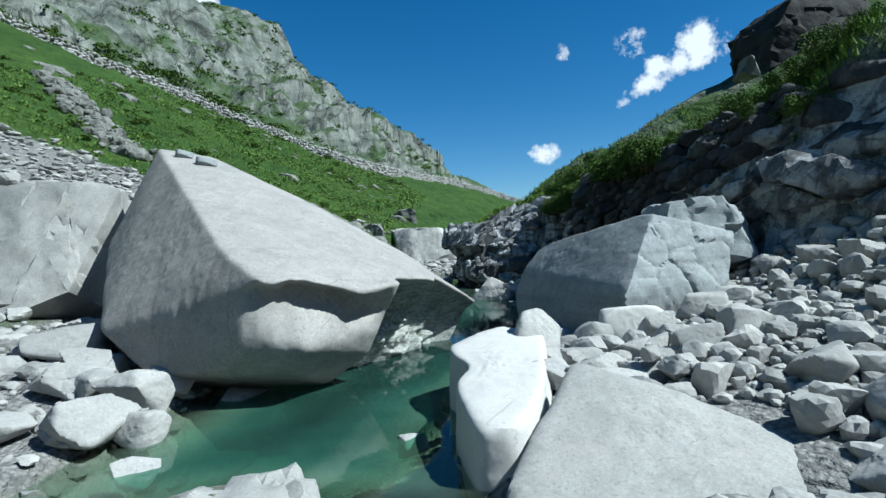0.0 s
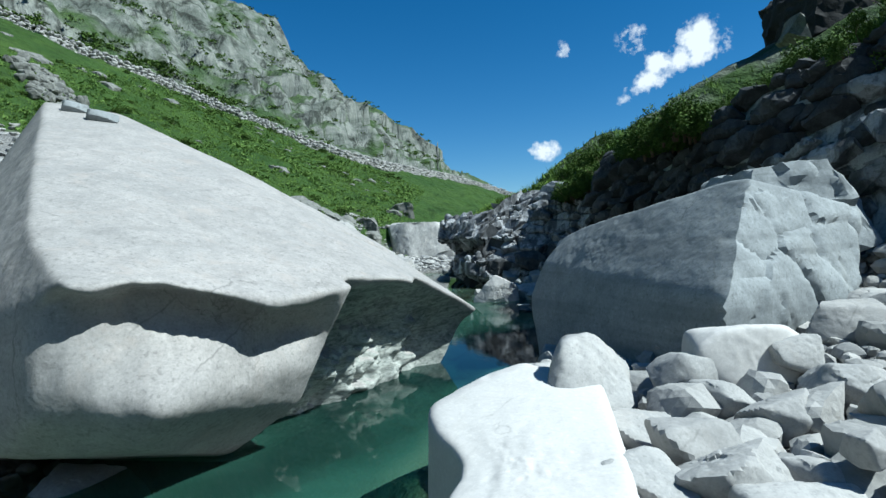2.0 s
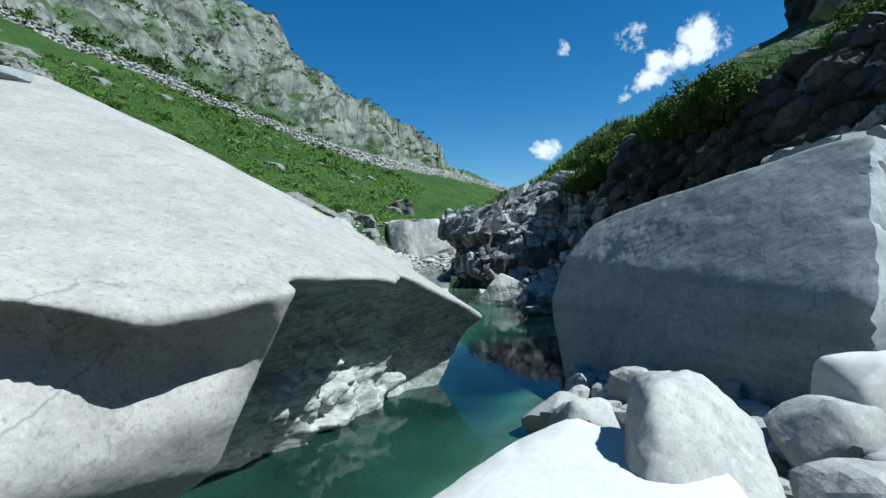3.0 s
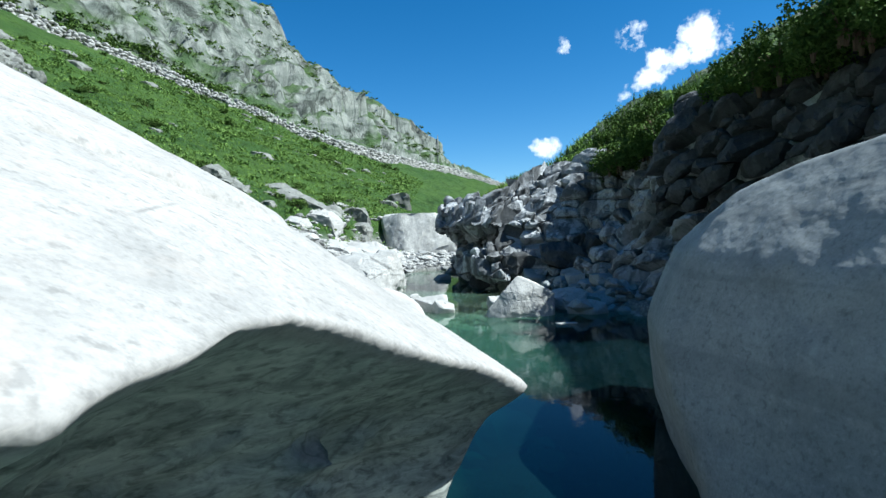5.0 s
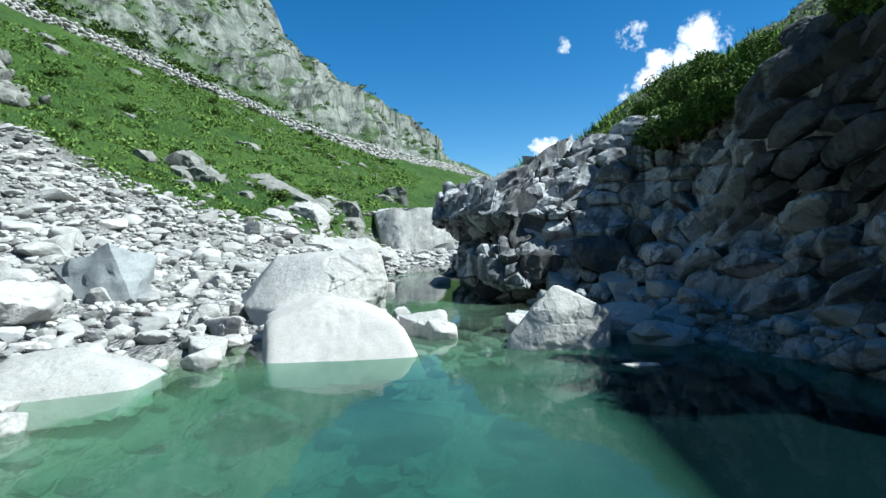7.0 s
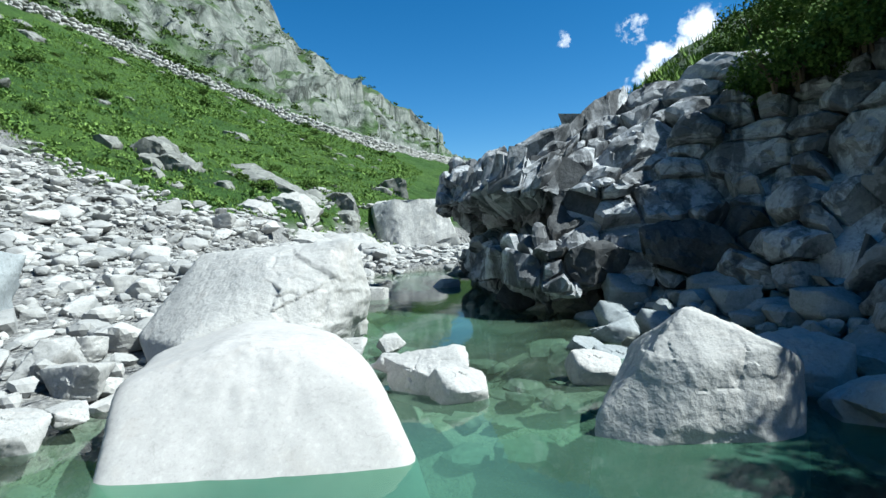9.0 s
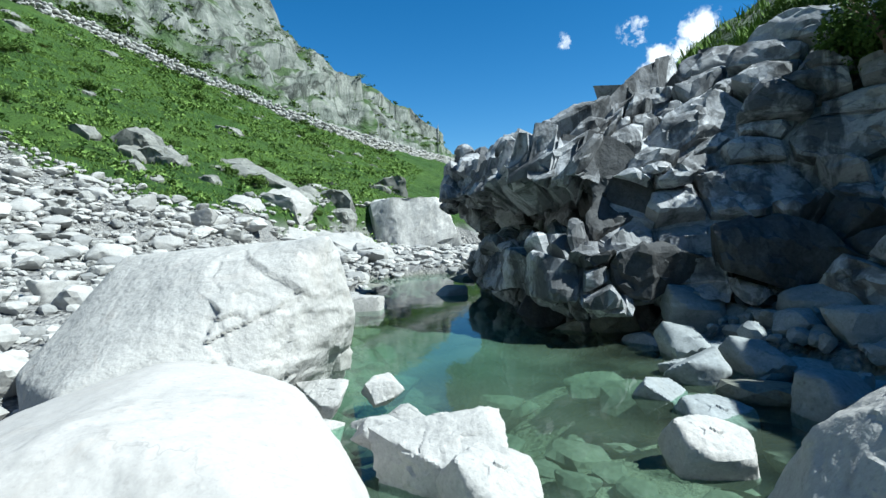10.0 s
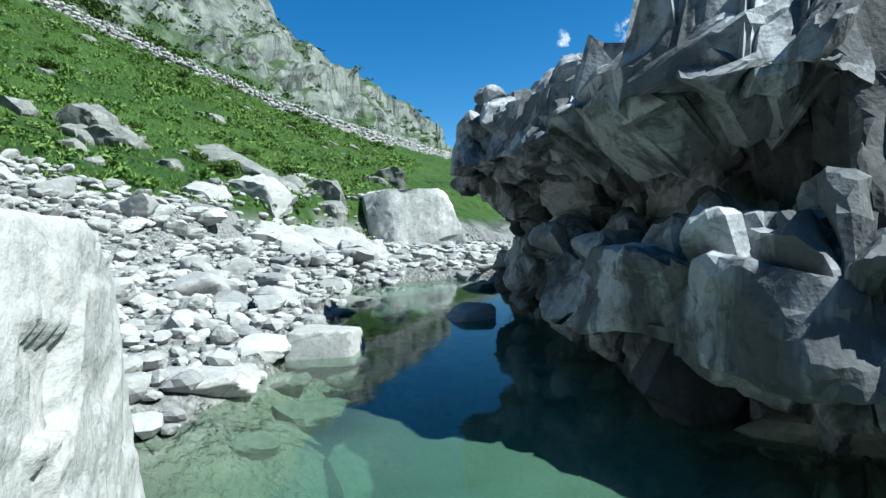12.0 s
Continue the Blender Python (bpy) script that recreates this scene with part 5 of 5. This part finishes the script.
def slope_rock(x, y, long, wide, high, seed, label, material):
    """A rock that sticks out of the grassy slope, lying along it."""
    rnd = random.Random(seed)
    z = floor_at(x, y)
    tx, up = Vector((1, 0, -0.42)).normalized(), Vector((0.38, -0.2, 1)).normalized()
    ty = up.cross(tx)
    pts = []
    for sx in (-0.5, -0.15, 0.2, 0.5):
        for sy in (-0.5, 0.5):
            top = rnd.uniform(0.3, 0.7) if abs(sx) < 0.4 else rnd.uniform(0.05, 0.35)
            q = tx * (sx * long * rnd.uniform(0.85, 1.1)) + ty * (sy * wide * rnd.uniform(0.8, 1.1))
            pts.append(np.array(Vector((x, y, z)) + q + up * (top * high)))
            pts.append(np.array(Vector((x, y, z)) + q * 1.1 - up * high * 0.6))
    boulder("outcrop", pts, label, material, seed=seed, crisp=max(0.16, long * 0.07), rough=0.02 + 0.009 * long, category="rock", group="rocks in the slope", edge=30)


for k, (ox, oy, long, wide, high) in enumerate([(-15.6, 50.6, 2.6, 2.0, 1.5), (-14.3, 50.2, 2.4, 2.2, 1.3), (-13.4, 49.6, 1.3, 1.4, 1.0), (-15.2, 49.2, 1.8, 1.2, 0.8), (-12.7, 58.6, 4.6, 2.0, 1.3), (-9.8, 54.6, 6.0, 1.8, 1.1), (-12.0, 44.6, 0.9, 0.7, 0.5), (-13.8, 46.5, 1.2, 0.8, 0.6),
                                                 (-11.2, 48.6, 1.0, 0.8, 0.6), (-16.8, 47.8, 1.2, 0.9, 0.6), (-6.9, 58.4, 2.4, 1.8, 1.8), (-6.3, 56.6, 2.0, 1.5, 1.2), (-8.6, 57.4, 1.8, 1.2, 1.0),
                                                 (-34.5, 59, 3.0, 1.5, 0.9), (-49.5, 74, 5.0, 2.5, 0.8), (-41, 66, 3.4, 1.6, 0.8)]):
    slope_rock(ox, oy, long, wide, high, 400 + k, "grey rock outcrop in the grassy slope", M_WEATHER)
for k, (ox, oy, long, wide, high) in enumerate([(-7.4, 48.4, 2.6, 2.2, 0.9), (-5.6, 48.4, 3.0, 2.0, 0.9), (-6.4, 46.2, 2.4, 2.0, 0.7), (-4.2, 46.4, 3.6, 2.4, 0.8), (-4.4, 50.6, 2.6, 2.0, 1.0), (-5.0, 44.0, 2.4, 1.8, 0.6), (-8.5, 45.5, 1.6, 1.4, 0.7), (-2.6, 44.0, 1.8, 1.4, 0.8)]):
    slope_rock(ox, oy, long, wide, high, 430 + k, "pale rock ledge at the foot of the slope", M_PALE)
for k, (ox, oy, ow) in enumerate(scatter((-60, -5, 40, 112), [(1.5, 14), (0.8, 26)], 91, 3)):
    if oy < np.interp(ox, *np.array(WALL_LINE).T) - 3 and hill(ox, oy) > 2.4:
        slope_rock(ox, oy, ow * 1.3, ow, ow * 0.45, 900 + k, "weathered grey rock showing through the grass", M_WEATHER)


def build_road_wall():
    """A dry-stone retaining wall that follows the old road across the slope, with pale rubble at its foot."""
    rnd = random.Random(51)
    verts, faces, base = [], [], 0
    for (ax, ay), (bx, by) in zip(WALL_LINE[1:-1], WALL_LINE[2:]):
        length = math.hypot(bx - ax, by - ay)
        ux, uy = (bx - ax) / length, (by - ay) / length
        s = 0.0
        while s < length:
            w = rnd.uniform(0.35, 0.75)
            for row in range(5):
                x, y = ax + ux * s + rnd.uniform(-0.3, 0.3), ay + uy * s
                z = float(hill(np.array(x), np.array(y)))
                v, f = STONES[rnd.randrange(16)][3]
                t = math.atan2(uy, ux) + rnd.uniform(-0.3, 0.3)
                m = np.array(Euler((0, 0, t)).to_matrix()) @ np.diag((w * rnd.uniform(1.0, 1.7), 1.0, rnd.uniform(0.4, 0.75)))
                verts.append(v @ m.T + np.array([x, y - 0.35 * row, z + 1.5 - 0.5 * row + rnd.uniform(-0.25, 0.2)]))
                faces.append(f + base)
                base += len(v)
            s += w
    wall = tagged(new("road_wall", mesh_from("road_wall", np.concatenate(verts), np.concatenate(faces), M_RUBBLE)), "pale dry-stone retaining wall of a mountain road", "wall", kind="structure")
    return wall


build_road_wall()

# ---------- plants ----------


def leaf_material(name, light, dark):
    n = Nodes(name)
    geo = n.t.nodes.new("ShaderNodeNewGeometry")
    c = n.mix(geo.outputs["Random Per Island"], dark, light)
    big = n.noise(n.place(), 0.7, 3, 0.6)
    c = n.mix(n.span(big, 0.35, 0.65, 0.0, 0.5), c, dark)
    n.bsdf.inputs["Subsurface Weight"].default_value = 0.0
    return n.finish(c, 0.8, None, 0.1)


M_LEAF = leaf_material("alder_leaves", (0.1106, 0.1751, 0.03871), (0.04608, 0.08755, 0.02028))
M_GRASS = leaf_material("grass_blades", (0.150, 0.235, 0.05), (0.095, 0.165, 0.034))
M_HERB = leaf_material("meadow_herbs", (0.165, 0.255, 0.07), (0.085, 0.15, 0.034))
M_STEM = Nodes("shrub_bark").finish((0.12, 0.09, 0.06), 0.9)


def leaves(rnd, count, wide, high, leaf):
    """Leaves in clumps over a low dome, as single folded quads."""
    verts, faces = [], []
    clumps = [(rnd.uniform(-0.8, 0.8), rnd.uniform(-0.8, 0.8), rnd.uniform(0.25, 1.0), rnd.uniform(0.22, 0.42)) for _ in range(11)]
    for _ in range(count):
        cx, cy, cz, cr = rnd.choice(clumps)
        d = Vector((rnd.gauss(0, 1), rnd.gauss(0, 1), rnd.gauss(0, 1))).normalized() * cr * rnd.uniform(0.5, 1.05)
        p = Vector(((cx + d.x) * wide, (cy + d.y) * wide, max(0.02, (cz * (1 - 0.35 * (cx * cx + cy * cy)) + d.z) * high)))
        e = Euler((rnd.uniform(-1.1, 1.1), rnd.uniform(-1.1, 1.1), rnd.uniform(0, 6.28))).to_matrix()
        s = leaf * rnd.uniform(0.6, 1.3)
        b = len(verts)
        for q in ((-0.5, 0, 0), (0, -0.35, 0.08), (0.6, 0, 0), (0, 0.35, 0.08)):
            verts.append(p + e @ Vector(q) * s)
        faces.append((b, b + 1, b + 2, b + 3))
    return verts, faces


def stems(rnd, wide, high):
    verts, faces = [], []
    for _ in range(6):
        a = rnd.uniform(0, 6.28)
        tip = Vector((math.cos(a) * wide * 0.6, math.sin(a) * wide * 0.6, high * rnd.uniform(0.6, 0.95)))
        rings = []
        for k in range(5):
            t = k / 4
            c = Vector((tip.x * t * t, tip.y * t * t, tip.z * t - 0.08 * (1 - t)))
            r = 0.028 * (1 - 0.8 * t)
            rings.append(len(verts))
            for j in range(5):
                verts.append(c + Vector((math.cos(j * 1.2566) * r, math.sin(j * 1.2566) * r, 0)))
        for r0, r1 in zip(rings, rings[1:]):
            for j in range(5):
                faces.append((r0 + j, r0 + (j + 1) % 5, r1 + (j + 1) % 5, r1 + j))
    return verts, faces


def make_shrub(seed, wide, high, count, leaf):
    rnd = random.Random(seed)
    ob = tagged(new("shrub"), "low green alder shrub on the rocky slope", "shrub", "shrubs on the slopes")
    for name, (v, f), mat in (("foliage", leaves(rnd, count, wide, high, leaf), M_LEAF), ("stem", stems(rnd, wide, high), M_STEM)):
        o = new(name, mesh_from(name, v, f, mat, False))
        o.parent = ob
    return ob


def upper_edge(y):
    return float(cliff_rim(y))


def plant_shrubs():
    rnd = random.Random(61)
    kinds = [make_shrub(70 + k, rnd.uniform(0.45, 0.6), rnd.uniform(0.5, 0.8), 1900, 0.055) for k in range(4)]
    far = [make_shrub(80 + k, 1.0, 0.7, 1300, 0.12) for k in range(3)]
    spots = []
    for _ in range(95):
        y = rnd.uniform(14, 33)
        x = upper_edge(y) + 0.7 + abs(rnd.gauss(0, 3.2))
        spots.append((x, y, rnd.uniform(0.6, 1.3), kinds))
    for _ in range(26):
        y = rnd.uniform(22.5, 29.5)
        spots.append((upper_edge(y) + rnd.uniform(0.6, 1.8), y, rnd.uniform(0.6, 1.0), kinds))
    for _ in range(60):
        y = rnd.uniform(36, 122)
        x = rnd.uniform(-62, -4)
        q = y - float(np.interp(x, *np.array(WALL_LINE).T))
        if q > -1 or hill(np.array(x), np.array(y)) < 2.2 or y < scree_edge(x) + 1:
            continue
        spots.append((x, y, rnd.uniform(0.3, 0.62) * (1 + y / 120), far))
    for x, y, s in ((-17.6, 54.2, 0.95), (-16.4, 55.0, 0.75), (-11.6, 52.4, 0.55), (-10.4, 52.0, 0.6), (-9.6, 60.5, 0.9), (-13.0, 64.0, 0.8), (-7.6, 58.6, 0.6)):
        spots.append((x, y, s, far))
    for _ in range(46):
        y = rnd.uniform(18.5, 27.5)
        spots.append((upper_edge(y) + rnd.uniform(-0.3, 0.6), y, rnd.uniform(0.9, 1.5), kinds))
    used = set()
    spots = [p for p in spots if p[3] is far or p[1] < 25.5 or p[0] > 4.4 + 0.35 * max(0, p[1] - 29)]
    for x, y, s, pool in spots:
        k = rnd.choice(pool)
        m = pose(x, y, max(floor_at(x, y), float(cliff_top(y)) - 0.25 if upper_edge(y) - 0.35 < x < upper_edge(y) + 0.8 else -9) - 0.05, 0, 0, rnd.uniform(0, 360))
        if k not in used:
            used.add(k)
            k.matrix_world = m
            k.scale = (s, s, s)
        else:
            c = copy_thing(k, m)
            c.scale = (s, s, s)
    for k in kinds + far:
        if k not in used:
            for o in list(k.children) + [k]:
                bpy.data.objects.remove(o)


plant_shrubs()


def plant_scrub():
    """Dark dwarf scrub over the mountain, too far off to count."""
    rnd = random.Random(63)
    xs, ys, ss = [], [], []
    for _ in range(260):
        x = rnd.uniform(-82, -42)
        xs.append(x), ys.append(float(np.interp(x, *np.array(WALL_LINE).T)) + 3 + abs(rnd.gauss(0, 5))), ss.append(rnd.uniform(0.8, 1.6))
    while len(xs) < 1100:
        x, y = rnd.uniform(-120, 22), rnd.uniform(85, 252)
        q = y - float(np.interp(x, *np.array(WALL_LINE).T))
        if q < 4:
            continue
        patch = noise.noise(Vector((x * 0.03, y * 0.03, 4.0)))
        if patch < 0.02 and rnd.random() < 0.85:
            continue
        xs.append(x), ys.append(y), ss.append(rnd.uniform(0.6, 1.8))
    zs = ground_height(np.array(xs), np.array(ys))
    verts, faces = [], []
    for x, y, z, s in zip(xs, ys, zs, ss):
        v, f = leaves(rnd, 60, 1.2 * s, 0.5 * s, 0.36 * s)
        b = len(verts)
        verts += [(p.x + x, p.y + y, p.z + float(z)) for p in v]
        faces += [tuple(i + b for i in q) for q in f]
    tagged(new("scrub", mesh_from("scrub", verts, faces, M_LEAF, False)), "dark green dwarf scrub on the mountain", "scrub", kind="stuff")


plant_scrub()


def plant_grass():
    rnd = random.Random(65)
    spots = []
    for _ in range(5200):
        y = rnd.uniform(13, 35)
        spots.append((upper_edge(y) + 0.6 + abs(rnd.gauss(0, 4.5)), y, rnd.uniform(0.12, 0.3)))
    while len(spots) < 20000:
        x, y = rnd.uniform(-50, -3), 36 + 85 * rnd.random() ** 1.5
        if y < np.interp(x, *np.array(WALL_LINE).T) - 1 and hill(np.array(x), np.array(y)) > 1.5 + rnd.random() and y > scree_edge(x) - 0.5:
            spots.append((x, y, rnd.uniform(0.11, 0.22) * (0.6 + y / 100)))
    zs = ground_height(np.array([s[0] for s in spots]), np.array([s[1] for s in spots]))
    verts, faces = [], []
    for (x, y, h), z in zip(spots, zs):
        for _ in range(6):
            a, lean = rnd.uniform(0, 6.28), rnd.uniform(0.3, 1.1)
            dx, dy = math.cos(a), math.sin(a)
            bx, by = x + rnd.uniform(-0.5, 0.5) * h, y + rnd.uniform(-0.5, 0.5) * h
            b = len(verts)
            w = h * 0.10
            verts += [(bx - dy * w, by + dx * w, z - 0.03), (bx + dy * w, by - dx * w, z - 0.03), (bx + dx * h * lean, by + dy * h * lean, z + h)]
            faces.append((b, b + 1, b + 2))
    tagged(new("grass", mesh_from("grass", verts, faces, M_GRASS, False)), "long green alpine meadow grass", "grass", kind="stuff")


plant_grass()


def plant_herbs():
    """Leafy herbs in loose patches over the slope, some in pale bloom."""
    rnd = random.Random(67)
    spots = []
    while len(spots) < 1500:
        x, y = rnd.uniform(-48, -4), 38 + 75 * rnd.random() ** 1.4
        if y < scree_edge(x) or y > np.interp(x, *np.array(WALL_LINE).T) - 2 or noise.noise(Vector((x * 0.14, y * 0.14, 7.0))) < rnd.uniform(-0.35, 0.25):
            continue
        spots.append((x, y, rnd.uniform(0.35, 0.95) * (0.7 + y / 150)))
    zs = ground_height(np.array([s[0] for s in spots]), np.array([s[1] for s in spots]))
    verts, faces = [], []
    for (x, y, s), z in zip(spots, zs):
        v, f = leaves(rnd, 26, 0.6 * s, 0.45 * s, 0.26 * s)
        b = len(verts)
        verts += [(p.x + x, p.y + y, p.z + float(z)) for p in v]
        faces += [tuple(i + b for i in q) for q in f]
    tagged(new("herbs", mesh_from("herbs", verts, faces, M_HERB, False)), "leafy green herbs scattered over the meadow", "herbs", kind="stuff")


plant_herbs()

# two flat stones that lie on top of the huge boulder
for sx, sy, sw in ((-5.95, 14.25, 0.42), (-5.3, 13.95, 0.5)):
    stone(3, sx, sy, float(sloping_top(np.array(sx), np.array(sy))) + 0.05, sw, sw * 0.6, 0.24, 0.5, 1, "flat stone lying on the huge boulder", "stones on the huge boulder", "stone", M_SLATE, 0.2)
